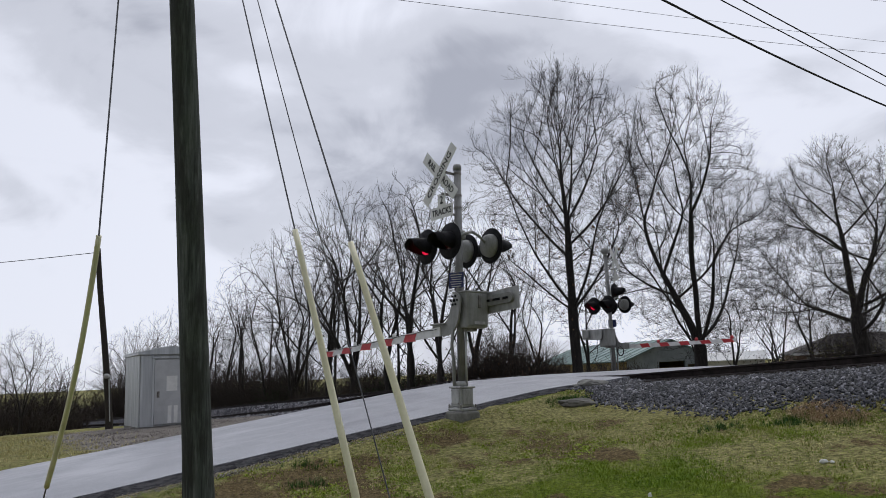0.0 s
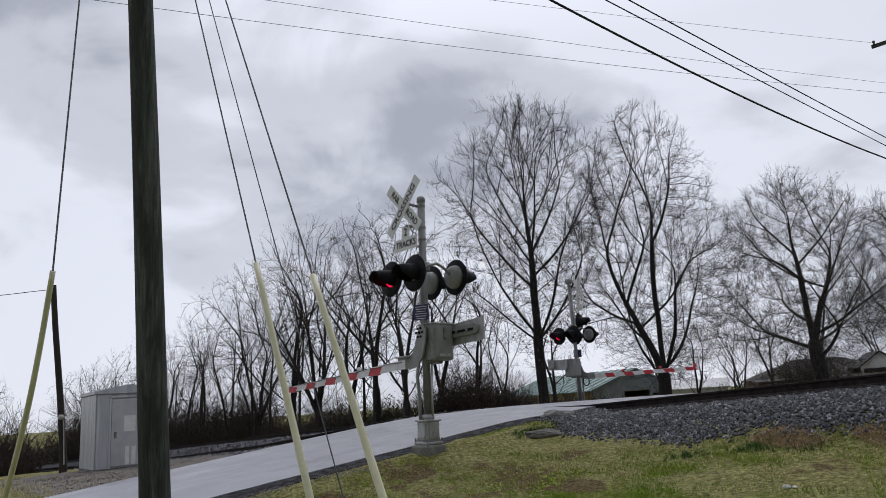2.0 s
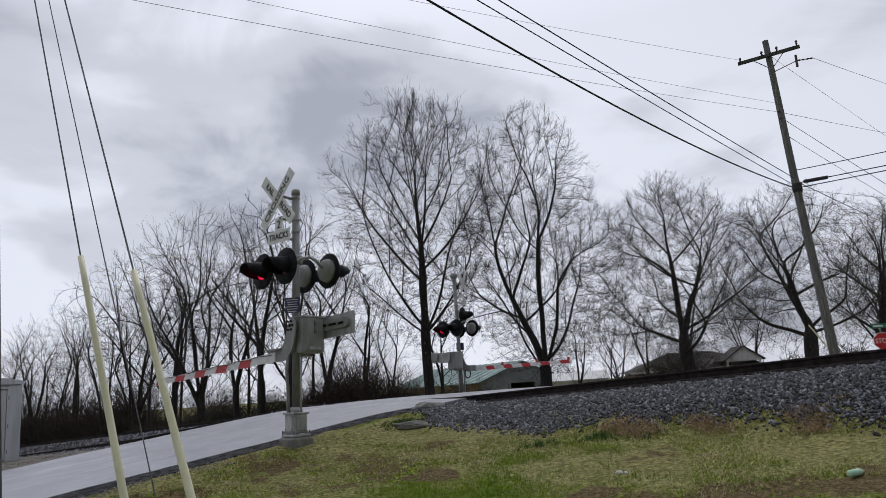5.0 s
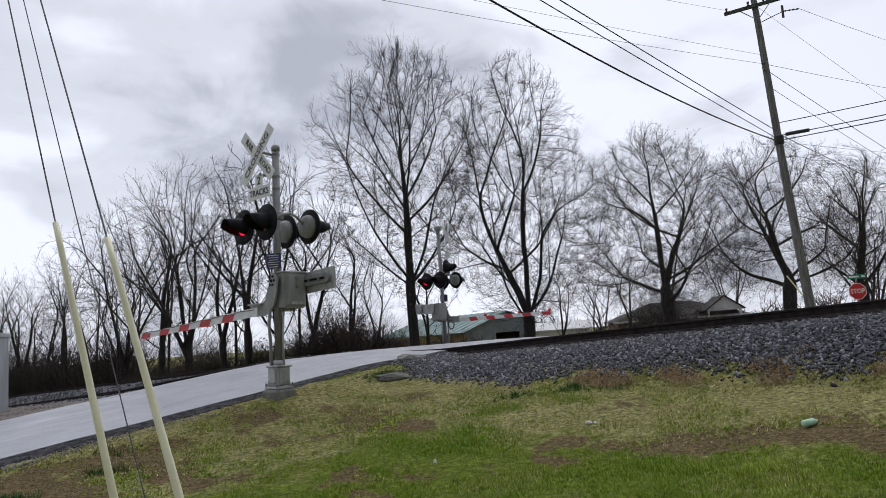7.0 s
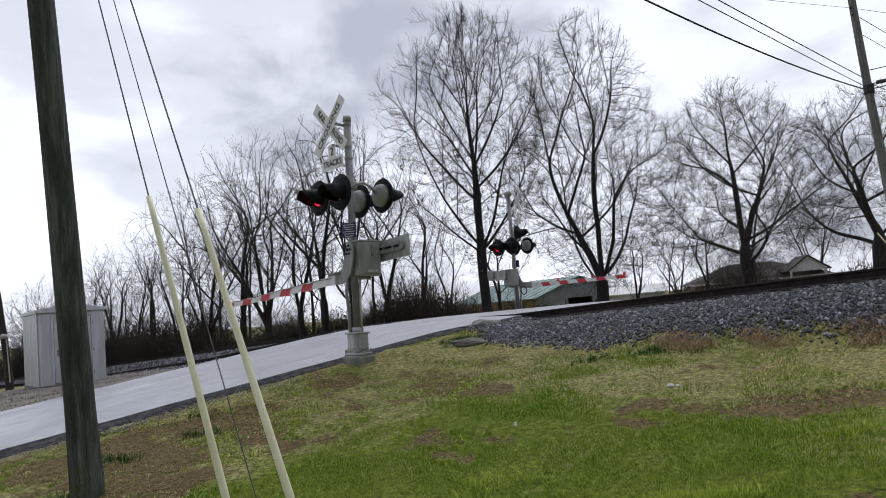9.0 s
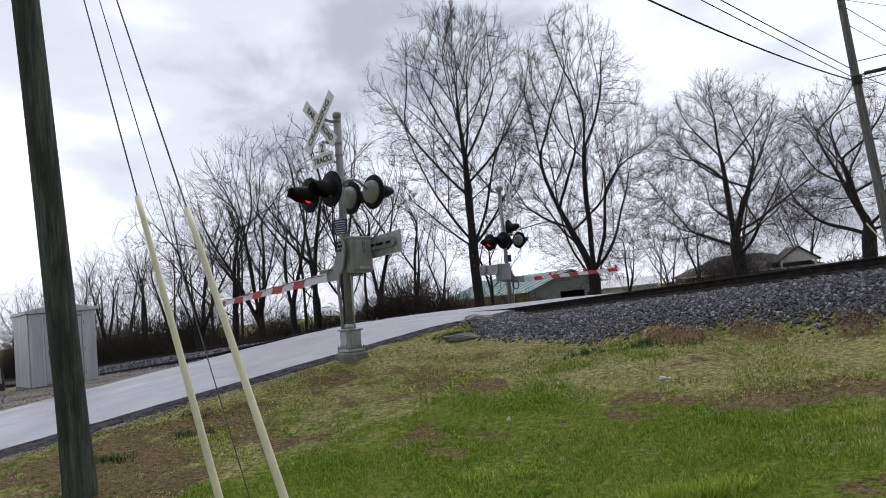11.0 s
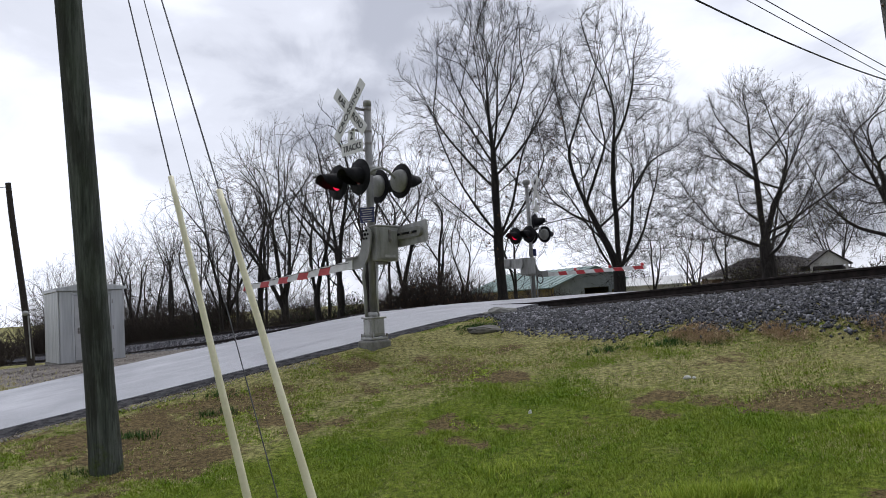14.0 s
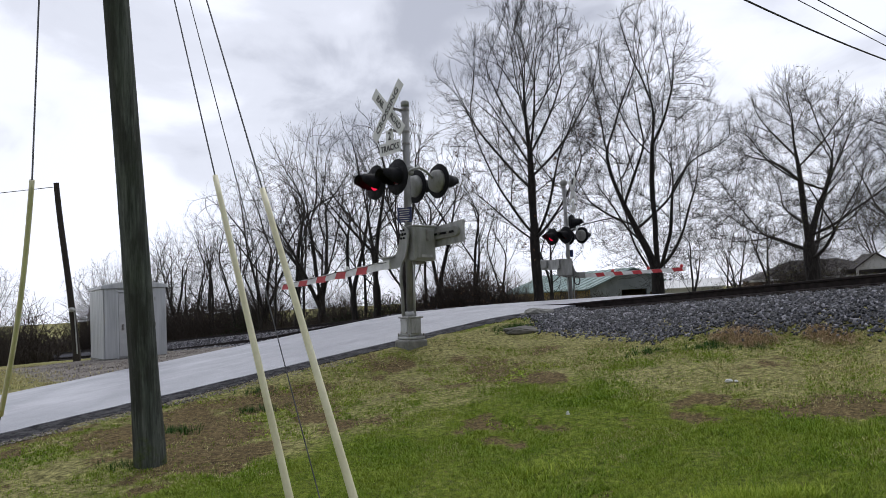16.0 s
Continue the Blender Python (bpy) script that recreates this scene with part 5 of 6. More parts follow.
# the row beyond the tracks
ROW = dict(step=0.36, kill=0.6, twig=0.0062, twigs=1, twig_len=0.80, subs=1)
shapes = (dict(height=11.2, trunk_h=1.3, trunk_r=0.20, leaders=(8, 18, 24), limbs=15, tilt=(58, 24), base=0.16, peak=0.60, wide=3.9, crown=2.2, boughs_each=2, marks=800), dict(height=10.2, trunk_h=2.2, trunk_r=0.18, leaders=(3, 16), limbs=11, tilt=(58, 24), base=0.20, peak=0.58, wide=2.9, crown=1.9, boughs_each=2, marks=560),
          dict(height=9.0, trunk_h=1.4, trunk_r=0.105, leaders=(3, 12), limbs=8, tilt=(48, 22), base=0.18, peak=0.58, wide=1.8, crown=1.7, boughs_each=1, marks=280), dict(height=8.0, trunk_h=1.8, trunk_r=0.07, leaders=(2,), limbs=7, tilt=(45, 22), base=0.18, peak=0.55, wide=1.3, crown=1.6, boughs_each=1, marks=160))


def clear_of_tracks(x, y, room=0.0):
    """Sets a place that lies on the tracks back beyond them; gives it and how much further off it is."""
    a = 0.8 * x + 0.6 * y
    if not 10.5 < a < 21.8 + room:
        return x, y, 1.0
    k = min(1.6, (21.8 + room) / a)
    if 0.8 * x * k + 0.6 * y * k < 21.5:
        return x, y + (21.8 + room - a) / 0.6, 1.0 + (21.8 + room - a) / 0.6 / y
    return x * k, y * k, k


names = ("bare tree with several stems in the row beyond the tracks", "bare tree with a straight trunk in the row", "slender bare young tree beyond the tracks", "thin bare sapling beyond the tracks")
made = {}
rng = random.Random(77)
row = [(-0.3, 36.6, 0, 0.98), (-1.9, 36.9, 1, 1.08), (-4.7, 38.3, 0, 1.0), (1.6, 37.8, 1, 0.9), (-6.6, 40.5, 1, 1.0), (-8.7, 41.6, 0, 0.88), (-10.6, 43.0, 2, 1.05), (-12.0, 43.0, 3, 1.05), (-13.4, 44.5, 2, 1.0), (-15.4, 46.5, 1, 0.84),
       (3.4, 40.0, 1, 0.8), (-3.2, 41.0, 1, 1.0), (-5.6, 43.5, 2, 1.15), (-9.6, 45.5, 2, 1.1), (-7.4, 38.7, 3, 0.95), (-11.4, 41.0, 3, 0.95), (-14.5, 43.5, 3, 0.95), (-17.5, 49, 2, 0.95), (-19.5, 51, 2, 0.9), (-22, 54, 2, 0.95), (-24.5, 57, 0, 0.72), (-30.2, 52.4, 0, 0.74), (-27, 60, 2, 0.85), (-33.0, 62, 1, 0.66), (-37, 62, 2, 0.9),
       (-2.6, 39.2, 3, 1.1), (-6.0, 39.4, 3, 1.0), (-9.8, 40.6, 3, 1.0), (-12.8, 46, 3, 1.1), (-16.6, 47.5, 3, 1.0), (-18.6, 47.0, 3, 0.85), (-20.8, 50, 3, 0.9), (0.8, 40.5, 3, 1.1),
       (46, 50, 0, 1.1), (50, 44, 1, 1.1), (30, 60, 1, 0.9), (52, 56, 0, 1.1), (44, 66, 0, 1.0), (57, 48, 0, 1.1), (47, 40, 2, 0.9), (37.5, 41, 2, 0.7), (9.5, 49, 1, 0.8), (17.5, 51, 2, 0.9), (21.5, 55, 1, 0.75), (28.5, 51, 2, 0.95), (26.5, 58, 0, 0.75), (5.5, 44, 2, 0.9), (19.5, 44, 3, 0.7)]
for at, (x, y, kind, sc) in enumerate(row):
    kind += 4 * (at % 3 == 1)
    sc *= 0.88 if x < -9 else 1.0
    x, y, further = clear_of_tracks(x, y, (at * 0.37) % 2.0)
    sc *= further
    turn, lean_x = rng.uniform(0, 6.28), rng.uniform(-3, 3)
    m = Matrix.Translation((x, y, gz(x, y) - 0.05)) @ Matrix.Rotation(radians(lean_x), 4, "X") @ Matrix.Rotation(turn, 4, "Z")
    if kind not in made:
        made[kind] = t = tree((x, y), 100 + kind, names[kind % 4], M_BARK2 if kind % 4 != 1 else M_BARK, rise=0.2, **shapes[kind % 4], **ROW)
        t.matrix_basis = m @ Matrix.Diagonal((sc, sc, sc, 1))
    else:
        t = copy_thing(made[kind], m)
        t.scale = (sc, sc, sc)


# ---- brush under the trees ----
def brush(name, label, spots, material, seed, leaf_mat=None, twig=0.010, density=70, leaf_n=0, leaf_size=0.12):
    """Thickets of thin stems, one object of what nobody could count."""
    rs = np.random.RandomState(seed)
    moved = [(*clear_of_tracks(x, y, 0.9 * rad), rad, h) for x, y, rad, h in spots]
    spots = np.array([(x, y, rad * k, h * k) for x, y, k, rad, h in moved])
    n = np.maximum(1, (density * spots[:, 2]).astype(int))
    x, y, rad, h = np.repeat(spots, n, 0).T
    z = ground_z(0.8 * x + 0.6 * y, -0.6 * x + 0.8 * y)
    a, r = rs.uniform(0, 6.28, len(x)), rad * np.sqrt(rs.rand(len(x)))
    p = np.stack([x + r * np.cos(a), y + r * np.sin(a), z - 0.1], -1)
    d = unit(np.stack([rs.normal(0, 0.35, len(x)), rs.normal(0, 0.35, len(x)), np.ones(len(x))], -1))
    hh = h * rs.uniform(0.45, 1.1, len(x)) * (1 - 0.45 * (r / rad) ** 2)
    pts, rr = run(rs, p, d, hh, np.full(len(x), twig * 1.6), np.full(len(x), twig * 0.5), 4, 0.2, -0.1)
    shoots = [(3, pts, rr)]
    for q in (1, 2, 3):
        for _ in range(2):
            e = np.stack([rs.normal(0, 0.6, len(x)), rs.normal(0, 0.6, len(x)), rs.uniform(0.1, 0.9, len(x))], -1)
            shoots.append((4, *run(rs, pts[:, q], unit(e), hh * 0.26, np.full(len(x), twig * 0.9), np.full(len(x), twig * 0.4), 2, 0.1, 0.2)))
    ob = tagged(arrays(name, *skin(shoots, lambda v: True), material), label, "brush", kind="stuff")
    if leaf_mat:
        q = np.concatenate([pts[np.arange(len(x)), rs.randint(1, 5, len(x))] + rs.normal(0, 0.22, (len(x), 3)) for _ in range(leaf_n)])
        tagged(arrays(name + "_leaves", *flakes(q, leaf_size, seed), leaf_mat), label, "brush", kind="stuff")
    return ob


rng = random.Random(5)
spots = []
for i in range(70):
    f = i / 69
    x, y = 4.5 - 40 * f + rng.uniform(-1, 1), 38 + 24 * f + rng.uniform(-2.0, 2.5)
    thick = 0.55 + 0.45 * min(1.0, max(0.0, (f - 0.15) / 0.30))
    spots.append((x, y, rng.uniform(1.0, 2.4) * thick, rng.choice((0.7, 1.1, 1.6, 2.2, 3.4, 4.6)) * (0.6 + 0.4 * thick)))
brush("undergrowth", "tangled brown leafless undergrowth below the tree row", spots, M_BRUSH, 8, twig=0.011, density=30)
brush("undergrowth", "greenish brown low brush behind the bare row", [(-16 + 1.35 * i + rng.uniform(-0.5, 0.5), 56 + rng.uniform(-3, 3), rng.uniform(0.9, 1.6), rng.uniform(1.6, 3.0)) for i in range(22)], M_BRUSH, 58, M_EVERGREEN, 0.015, 26, 3, 0.16)
brush("undergrowth", "low leafless scrub beyond the crossing", [(8 + 1.9 * i + rng.uniform(-0.8, 0.8), 44 + 0.2 * i + rng.uniform(-2, 2), rng.uniform(0.9, 1.8), rng.uniform(1.2, 3.2)) for i in range(20)], M_BRUSH, 18, twig=0.010, density=55)
brush("budding_shrub", "tall shrub with yellow-green buds beside the house", [(27.3, 50, 1.8, 5.4), (29.6, 53, 1.8, 5.0), (31.5, 50, 1.4, 3.4)], M_BRUSH, 28, M_BUDS, 0.012, 150, 4, 0.13)
brush("undergrowth", "low brown scrub behind the tree row", [(-32 + 1.5 * i + rng.uniform(-0.6, 0.6), 56 + rng.uniform(-4, 4), rng.uniform(1.2, 2.0), rng.uniform(2.2, 4.2)) for i in range(32)], M_BRUSH, 38, twig=0.017, density=44)
brush("thicket", "dense dark thicket beside the crossing", [(1.9, 32.4, 1.1, 3.0), (3.2, 33.2, 1.1, 2.8), (1.0, 33.5, 0.9, 2.4), (4.6, 34.0, 0.9, 2.0), (2.6, 32.9, 0.8, 3.4)], M_BRUSH, 9, M_DEADLEAF, 0.012, 190, 2, 0.10)
brush("evergreen_shrub", "dark green shrub among bare stems", [(-9.0, 40.0, 0.9, 1.6), (-3.4, 36.5, 0.8, 1.3), (-1.2, 40.5, 1.0, 2.2), (22.5, 50, 1.5, 2.8)], M_BRUSH, 10, M_EVERGREEN, 0.012, 130, 6, 0.14)
spots = [(-52 + 1.75 * i + rng.uniform(-1, 1), 56 + 0.10 * i + rng.uniform(-4, 5), rng.uniform(1.6, 2.8), rng.uniform(4.5, 8.0)) for i in range(24)]
brush("distant_wood", "dark brown bare wood beyond the tracks", spots, M_BRUSH, 12, None, 0.022, 42)


spots = [(-95 + 4.6 * i + rng.uniform(-1.5, 1.5), 96 + rng.uniform(-6, 6) - 0.012 * abs(i - 20) ** 2, rng.uniform(3.0, 4.2), rng.uniform(3.0, 6.5)) for i in range(44)]
brush("distant_wood", "hazy brown leafless wood on the horizon", spots, M_BRUSH, 13, None, 0.06, 18)


# ---- buildings beyond the tracks ----
def gabled(name, m, w, d, eave, rise, wall, roof_mat, gable_mat, label, over=0.35, openings=()):
    """A gabled building: local x is its gable's width, y its length, its front gable at -y."""
    h = thing(name, m, label, "building")
    for side in (-1, 1):
        part("wall", box((0.18, d, eave), (side * (w / 2 - 0.09), 0, eave / 2)), wall, h)
    for side in (-1, 1):
        segs, x = [], -w / 2 + 0.18
        cuts = sorted((ox - ow / 2, ox + ow / 2, oh) for ox, ow, oh in openings) if side < 0 else []
        for lo, hi, oh in cuts:
            segs.append((x, lo, 0, eave)), segs.append((lo, hi, oh, eave))
            x = hi
        segs.append((x, w / 2 - 0.18, 0, eave))
        for lo, hi, z0, z1 in segs:
            if hi - lo > 0.02:
                part("wall", box((hi - lo, 0.18, z1 - z0), ((lo + hi) / 2, side * (d / 2 - 0.09), (z0 + z1) / 2)), gable_mat, h)
        part("gable", outline([(-w / 2, eave), (w / 2, eave), (0, eave + rise)], 0.18, Matrix.Translation((0, side * (d / 2 - 0.09), 0))), gable_mat, h)
    slope = math.atan2(rise, w / 2)
    ln = (w / 2 + over) / math.cos(slope)
    for side in (-1, 1):
        rf = part("roof", box((ln, d + 2 * over, 0.10), (side * (w / 2 + over) / 2, 0, eave + rise - (w / 2 + over) / 2 * math.tan(slope) + 0.06), (0, math.degrees(slope) * side, 0)), roof_mat, h)
        if roof_mat is M_TEAL:
            n = int(d / 0.9)
            for i in range(n + 1):
                y = -d / 2 + d * i / n
                part("roof_seam", box((ln, 0.05, 0.05), (side * (w / 2 + over) / 2, y, eave + rise - (w / 2 + over) / 2 * math.tan(slope) + 0.13), (0, math.degrees(slope) * side, 0)), roof_mat, rf)
    part("floor", box((w - 0.4, d - 0.4, 0.05), (0, 0, 0.03)), M_INSIDE, h)
    return h


def facing(x, y, z, gx, gy):
    """A pose whose -y looks along (gx, gy)."""
    return Matrix.Translation((x, y, z)) @ Matrix.Rotation(math.atan2(gx, -gy), 4, "Z")


barn = gabled("barn", facing(15.9, 67.0, -0.5, 0.42, -0.91), 9.4, 13.0, 2.5, 1.55, M_OCHRE, M_TEAL, M_SIDING, "low barn with teal metal roof and ochre wall", 0.35, ((0.2, 2.8, 2.3), (2.6, 1.4, 2.0)))
gabled("low_outbuilding", facing(23.1, 59.5, -0.35, 1.0, -0.35), 4.6, 4.6, 2.0, 0.6, M_WHITE, M_WHITE, M_WHITE, "low white outbuilding with shallow pale roof", 0.25)


def house(m):
    h = gabled("house", m, 11.4, 7.5, 2.35, 0.01, M_BRICK, M_SHINGLE, M_BRICK, "brown brick bungalow with hipped shingle roof", 0.05)
    # hipped roof
    bm = bmesh.new()
    w, d, e, r = 11.4 / 2 + 0.5, 7.5 / 2 + 0.5, 2.4, 1.65
    lo = [bm.verts.new(p) for p in ((-w, -d, e), (w, -d, e), (w, d, e), (-w, d, e))]
    top = [bm.verts.new((-w + d, 0, e + r)), bm.verts.new((w - d, 0, e + r))]
    bm.faces.new((lo[0], lo[1], top[1], top[0])), bm.faces.new((lo[1], lo[2], top[1])), bm.faces.new((lo[2], lo[3], top[0], top[1])), bm.faces.new((lo[3], lo[0], top[0])), bm.faces.new(lo[::-1])
    part("hipped_roof", bm, M_SHINGLE, h, "brown-grey shingle roof")
    part("fascia", box((2 * w, 0.06, 0.18), (0, -d, e - 0.05)), M_WHITE, h)
    # porch wing with white gable
    px = 3.5
    part("porch_gable", outline([(-1.5, 2.98), (1.5, 2.98), (0, 4.05)], 0.12, Matrix.Translation((px, -d - 1.5, 0))), M_WHITE, h, "white boarded porch gable")
    for side in (-1, 1):
        part("porch_roof", box((2.15, 3.6, 0.10), (px + side * 0.88, -d, 3.49), (0, 35.5 * side, 0)), M_SHINGLE, h)
        part("porch_post", box((0.16, 0.16, 2.9), (px + side * 1.38, -d - 1.4, 1.45)), M_WHITE, h)
    part("porch_beam", box((3.0, 0.14, 0.2), (px, -d - 1.45, 2.90)), M_WHITE, h)
    for x in (-4.2, -1.0):
        wdw = part("window", box((1.3, 0.05, 1.1), (x, -7.5 / 2 - 0.01, 1.45)), M_INSIDE, h, "dark window in a white frame")
        for s in (-1, 1):
            part("window_frame", box((0.08, 0.08, 1.25), (x + s * 0.66, -7.5 / 2 - 0.02, 1.45)), M_WHITE, wdw)
            part("window_frame", box((1.4, 0.08, 0.08), (x, -7.5 / 2 - 0.02, 1.45 + s * 0.58)), M_WHITE, wdw)
    part("door", box((0.95, 0.06, 2.05), (px, -7.5 / 2 - 0.02, 1.03)), M_WHITE, h, "white front door")
    return h


house(facing(36.6, 64.8, -0.45, -0.30, -0.95))


# ---- stop sign ----
def stop_sign(m):
    s = thing("stop_sign", m, "red stop sign with a green street sign above", "road sign")
    part("post", box((0.06, 0.05, 3.1), (0, 0.03, 1.55)), M_STEEL, s)
    octo = [(0.405 * math.cos(radians(22.5 + 45 * i)), 0.405 * math.sin(radians(22.5 + 45 * i))) for i in range(8)]
    rim = part("rim", outline(octo, 0.006, Matrix.Translation((0, 0, 2.35))), M_SIGNW, s)
    part("face", outline([(x * 0.93, z * 0.93) for x, z in octo], 0.006, Matrix.Translation((0, -0.005, 2.35))), M_STOPRED, s, "red octagonal face")
    letters("STOP", 0.30, Matrix.Translation((0, -0.010, 2.35)), M_SIGNW, s, squeeze=0.85)
    st = part("street_plate", box((0.80, 0.008, 0.20), (0.05, 0, 3.02)), M_STREETGREEN, s, "green street name plate")
    for x, w in ((-0.08, 0.42), (0.31, 0.14)):
        part("text_bar", box((w, 0.004, 0.075), (x, -0.006, 3.02)), M_SIGNW, st)
    return s


stop_sign(facing(25.75, 28.45, 0.15, -0.35, -0.94))
tagged(part("guy_guard", rod((26.2, 31.2, 1.0), (24.9, 32.0, 3.6), 0.035, n=10), M_YELLOW), "yellow plastic guy guard beyond the tracks", "guy guard")


# ---- litter, rocks, tufts ----
def on_ground(x, y, dz=0.0):
    return Vector((x, y, gz(x, y) + dz))


def lump(name, at, size, material, label, category, seed):
    bm = bmesh.new()
    bmesh.ops.create_icosphere(bm, subdivisions=3, radius=1.0)
    for v in bm.verts:
        q = v.co.copy()
        v.co *= 1 + 0.35 * noise.noise(q * 1.3 + Vector((seed, 0, 0))) + 0.18 * noise.noise(q * 3.4 + Vector((0, seed, 0)))
        v.co = Vector((v.co.x * size[0], v.co.y * size[1], v.co.z * size[2]))
    ob = part(name, bm, material)
    ob.location = at
    return tagged(ob, label, category)


lump("asphalt_mound", Vector((2.95, 15.75, float(road_z(11.8)) - 0.02)), (0.36, 0.26, 0.10), M_CONC, "rounded grey asphalt mound at the rail", "asphalt mound", 9.0)
lump("rock", on_ground(2.35, 14.1, 0.03), (0.34, 0.16, 0.10), M_ROCK, "flat dark mossy rock in the grass", "rock", 3.0)
lump("litter", on_ground(4.15, 8.9, 0.025), (0.05, 0.022, 0.022), M_LITTER, "crumpled white paper litter in the grass", "litter", 5.0)
lump("litter", on_ground(4.22, 8.85, 0.02), (0.022, 0.03, 0.015), M_LITTER, "crumpled white paper litter in the grass", "litter", 6.0)
lump("litter", on_ground(2.05, 8.45, 0.025), (0.022, 0.015, 0.03), M_LITTER, "small pale scrap in the grass", "litter", 7.0)
bot = thing("plastic_bottle", Matrix.Translation(on_ground(5.85, 6.95, 0.045)) @ Matrix.Rotation(radians(20), 4, "Z"), "pale green plastic bottle lying in the grass", "bottle")
part("body", lathe([(0.02, -0.12), (0.035, -0.11), (0.037, 0.04), (0.030, 0.08), (0.014, 0.11)], 14, m=Matrix.Rotation(radians(90), 4, "Y")), M_BOTTLE, bot, smooth=True)
part("cap", lathe([(0.015, 0.11), (0.015, 0.13)], 12, m=Matrix.Rotation(radians(90), 4, "Y")), M_SIGNW, bot)


def stones(name, label, spots, size, material, seed):
    """Loose angular stones in one mesh."""
    rs = np.random.RandomState(seed)
    n = len(spots)
    cube = np.array([(x, y, z) for x in (-1, 1) for y in (-1, 1) for z in (-1, 1)], float)
    quad = np.array([(0, 1, 3, 2), (4, 6, 7, 5), (0, 4, 5, 1), (2, 3, 7, 6), (0, 2, 6, 4), (1, 5, 7, 3)])
    co = cube[None] * (1 + 0.45 * rs.uniform(-1, 1, (n, 8, 3)))
    s = size * rs.uniform(0.5, 1.25, (n, 1, 1)) * np.concatenate([rs.uniform(0.9, 1.8, (n, 1, 1)), rs.uniform(0.5, 0.95, (n, 1, 1)), rs.uniform(0.22, 0.5, (n, 1, 1))], 2)
    co = co * s
    ang = rs.uniform(0, 6.28, (n, 3))
    for i, (p, q) in enumerate(((0, 1), (1, 2), (0, 2))):
        c, d = np.cos(ang[:, i] * (1 if i == 0 else 0.2))[:, None], np.sin(ang[:, i] * (1 if i == 0 else 0.2))[:, None]
        u, v = co[..., p].copy(), co[..., q].copy()
        co[..., p], co[..., q] = c * u - d * v, d * u + c * v
    co += np.asarray(spots)[:, None]
    faces = (quad[None] + 8 * np.arange(n)[:, None, None]).reshape(-1, 4)
    return tagged(arrays(name, co.reshape(-1, 3), faces, material), label, name.replace("_", " "), kind="stuff")


def scatter(n, a0, a1, b0, b1, keep, seed, dz):
    rs = np.random.RandomState(seed)
    a, b = rs.uniform(a0, a1, n), rs.uniform(b0, b1, n)
    ok = keep(a, b, rs)
    a, b = a[ok], b[ok]
    return np.stack([0.8 * a - 0.6 * b, 0.6 * a + 0.8 * b, ground_z(a, b) + dz], -1)


def toe(b):
    return 10.62 + 0.42 * (1 - ease(b, 6.0, 7.2)) + 0.16 * patch(b, 0 * b, 0.9, 1.5) + 0.12 * patch(b, 0 * b, 3.1, 2.5) + 0.9 * ease(b, 9.4, 10.6)


sp = scatter(66000, 9.9, 13.4, -3, 10.9, lambda a, b, r: (a > toe(b) + r.normal(0, 0.16, len(a))) & ((a < 12.95) | (r.rand(len(a)) < 0.5)), 1, 0.01)
stones("ballast_stones", "dark grey angular track ballast", sp, 0.0235, M_STONE, 2)
sp = scatter(9000, 10.8, 13.0, 16.7, 48, lambda a, b, r: a > 11.3 + r.normal(0, 0.2, len(a)), 3, 0.01)
stones("ballast_stones", "paler grey angular track ballast", sp, 0.040, M_PALESTONE, 4)
sp = scatter(12000, 13.0, 17.3, 16.9, 50, lambda a, b, r: r.rand(len(a)) < 1.0, 33, 0.03)
stones("ballast_stones", "paler grey angular track ballast", sp, 0.046, M_PALESTONE, 34)
sp = scatter(10000, 3.0, 10.8, 16.9, 30, lambda a, b, r: (a > 3.6 + r.normal(0, 0.7, len(a))) & (b < 27 + r.normal(0, 1.5, len(a))), 5, 0.0)
stones("gravel_stones", "brownish loose gravel beside the shed", sp, 0.015, M_GRAVEL, 6)
sp = scatter(9000, -2, 7.0, ROAD_NEAR - 0.75, ROAD_NEAR - 0.12, lambda a, b, r: (r.rand(len(a)) < np.clip(1.3 - a / 6.5, 0.08, 1)), 7, 0.0)
stones("gravel_stones", "loose grey gravel along the lane", sp, 0.011, M_GRAVEL, 8)


def blades(name, label, spots, height, width, material, seed, lean=0.5, per=5):
    """Tufts of grass blades in one mesh."""
    rs = np.random.RandomState(seed)
    n = len(spots) * per
    base = np.repeat(np.asarray(spots), per, 0) + np.concatenate([rs.normal(0, 0.018, (n, 2)), np.full((n, 1), -0.01)], 1)
    ang = rs.uniform(0, 6.28, n)
    out = np.stack([np.cos(ang), np.sin(ang), np.zeros(n)], -1)
    side = np.stack([-np.sin(ang), np.cos(ang), np.zeros(n)], -1)
    h = (height * rs.uniform(0.45, 1.3, n))[:, None]
    w = (width * rs.uniform(0.6, 1.2, n))[:, None]
    ln = (lean * rs.uniform(0.1, 1.2, n))[:, None]
    upv = np.array([[0, 0, 1.0]])
    tip = base + upv * h * (1 - 0.25 * ln) + out * h * ln
    co = np.stack([base - side * w, base + side * w, tip], 1)
    faces = np.arange(n * 3).reshape(n, 3)
    return tagged(arrays(name, co.reshape(-1, 3), faces, material), label, "grass", kind="stuff")


def lush(a, b, r):
    d = ease(a, 7.2, 9.2) + 0.9 * ease(b, 6.4, 8.2)
    return (0.5 * patch(a, b, 0.55, 1.0) + 0.4 * patch(a, b, 1.9, 4.0) + r.normal(0, 0.16, len(a)) > -0.30 + 0.62 * d) & (thin(a, b) < r.rand(len(a)) * 0.45) & (a < toe(b) - 0.1) & (b < ROAD_NEAR - 0.7)


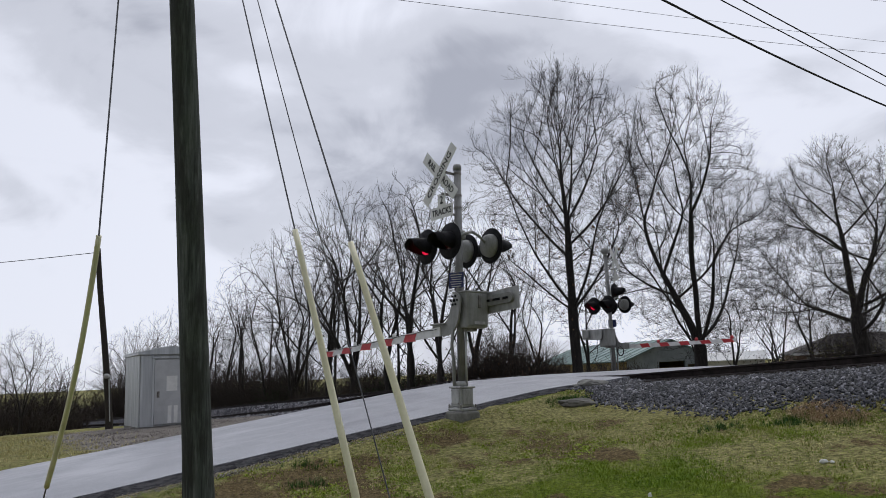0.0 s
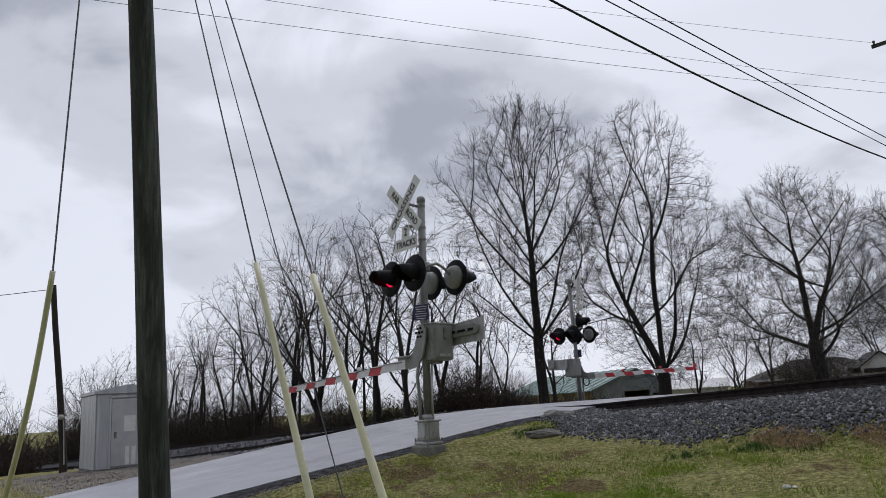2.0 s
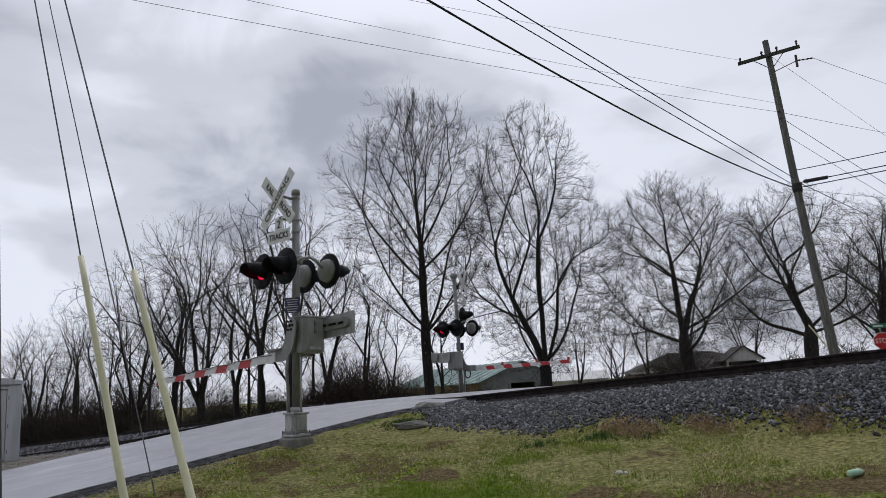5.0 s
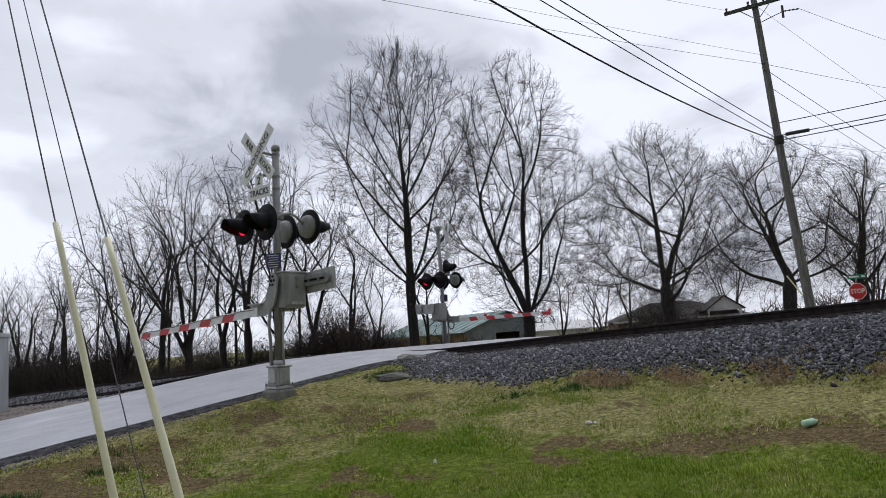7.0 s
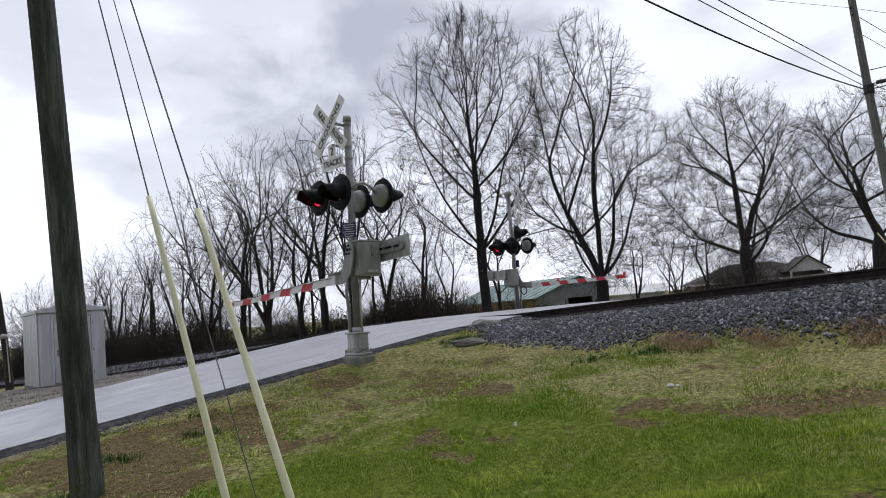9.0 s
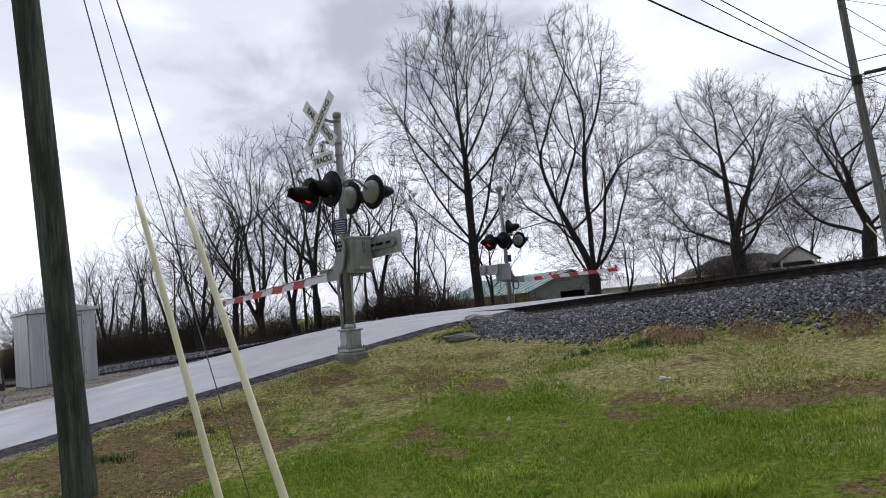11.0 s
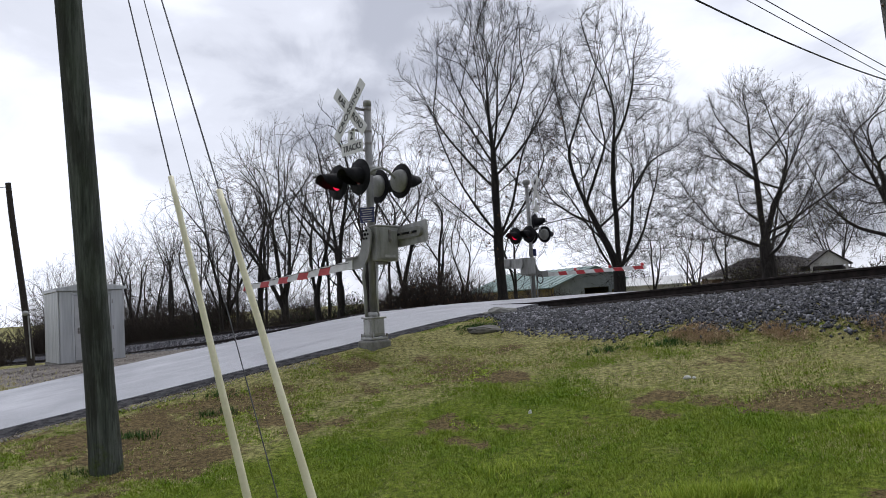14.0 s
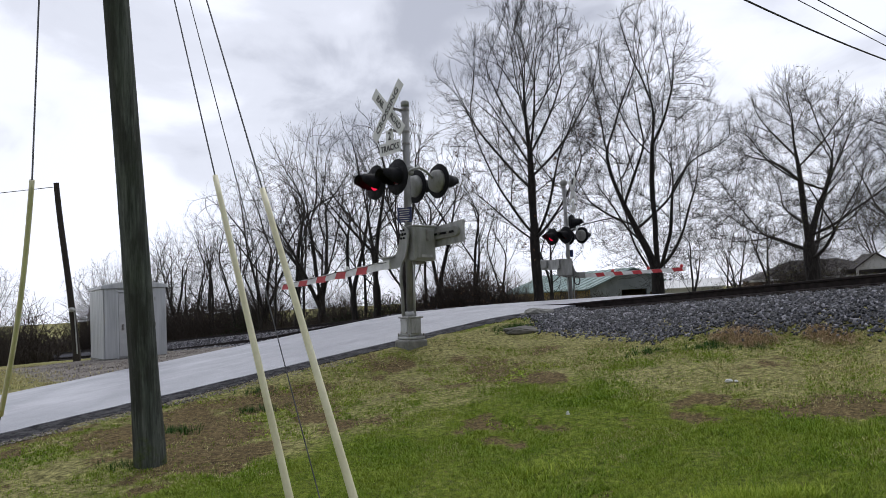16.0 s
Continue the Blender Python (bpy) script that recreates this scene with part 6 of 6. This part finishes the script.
def sparse(a, b, r):
    return (thin(a, b) < 0.08 + r.rand(len(a)) * 1.15) & (a < toe(b)) & (b < ROAD_NEAR - 0.5) & (patch(a, b, 1.3, 7.0) > -0.3)


blades("grass", "fresh green spring grass", scatter(125000, 1.0, 11.0, -2.0, 11.0, lush, 11, 0.0), 0.046, 0.0034, M_BLADE, 12, 1.15, 9)
blades("grass", "short mixed green and straw grass", scatter(70000, 1.0, 11.4, -2.0, 11.0, sparse, 13, 0.0), 0.032, 0.006, M_BLADE, 14, 1.1, 4)
blades("dry_grass", "short straw-coloured dry grass", scatter(70000, 2.0, 11.5, -2.0, 11.0, lambda a, b, r: (a < toe(b) + 0.25 * r.rand(len(a))) & (r.rand(len(a)) > 0.8 * thin(a, b)) & (patch(a, b, 0.8, 9.0) + 0.8 * (ease(a, 7, 10) + 0.6 * ease(b, 6, 9)) > 0.25), 15, 0.0), 0.032, 0.006, M_BLADE2, 16, 1.2, 4)
clump = np.array([on_ground(x + s * random.gauss(0, 1), y + 0.6 * s * random.gauss(0, 1)) for x, y, s, n in ((2.6, 5.35, 0.14, 300), (3.0, 5.25, 0.12, 200), (0.9, 5.2, 0.22, 160), (4.6, 6.1, 0.15, 70), (1.5, 6.6, 0.2, 90)) for _ in range(n)])
blades("grass_tufts", "taller bright green grass tufts in the lawn", clump, 0.10, 0.0045, M_WEED, 23, 1.0, 6)


def bleached(a, b, r):
    return (a < toe(b) + 0.15) & (a > toe(b) - 0.5 - 0.5 * patch(a, b, 1.1, 5.0)) & (patch(a, b, 1.6, 8.0) > -0.15)


blades("dry_grass", "matted bleached grass along the ballast", scatter(26000, 8.8, 11.6, -2.0, 9.4, bleached, 25, 0.0), 0.036, 0.0055, M_BLADE2, 26, 1.6, 5)
blades("weeds", "bright yellow-green low weeds", scatter(7000, 4.2, 8.8, 5.6, 10.6, lambda a, b, r: (patch(a, b, 1.5, 3.0) + 0.4 * patch(a, b, 5.0, 6.0) > 0.16) & (r.rand(len(a)) < 0.9), 17, 0.0), 0.032, 0.013, M_WEED, 18, 1.7, 4)
tuft_spots = np.array([on_ground(x + 0.16 * random.gauss(0, 1), y + 0.10 * random.gauss(0, 1)) for x, y, n in ((2.3, 14.45, 60), (2.0, 14.3, 40), (4.77, 10.98, 60), (3.86, 11.25, 40), (5.25, 10.5, 20), (-2.75, 9.5, 50), (-1.94, 10.39, 40), (-2.13, 11.2, 30), (-2.9, 8.1, 25)) for _ in range(n)])
blades("grass_tufts", "taller dark green grass tufts", tuft_spots, 0.095, 0.005, M_TUFT, 19, 0.9, 8)
blades("dry_grass", "matted reddish dead grass at the ballast", scatter(60000, 10.2, 11.6, 0.5, 6.6, lambda a, b, r: spots_at(a, b, MATTED) + 0.6 * patch(a, b, 2.6, 4.0) > 0.36 + 0.5 * r.rand(len(a)), 45, 0.02), 0.034, 0.0048, M_DEADGRASS, 46, 2.4, 3)
blades("grass", "rough verge grass beyond the lane", scatter(14000, -6, 6.0, 18, 40, lambda a, b, r: a < 4.0 + r.normal(0, 0.8, len(a)), 20, 0.0), 0.09, 0.008, M_BLADE2, 21, 0.7, 4)
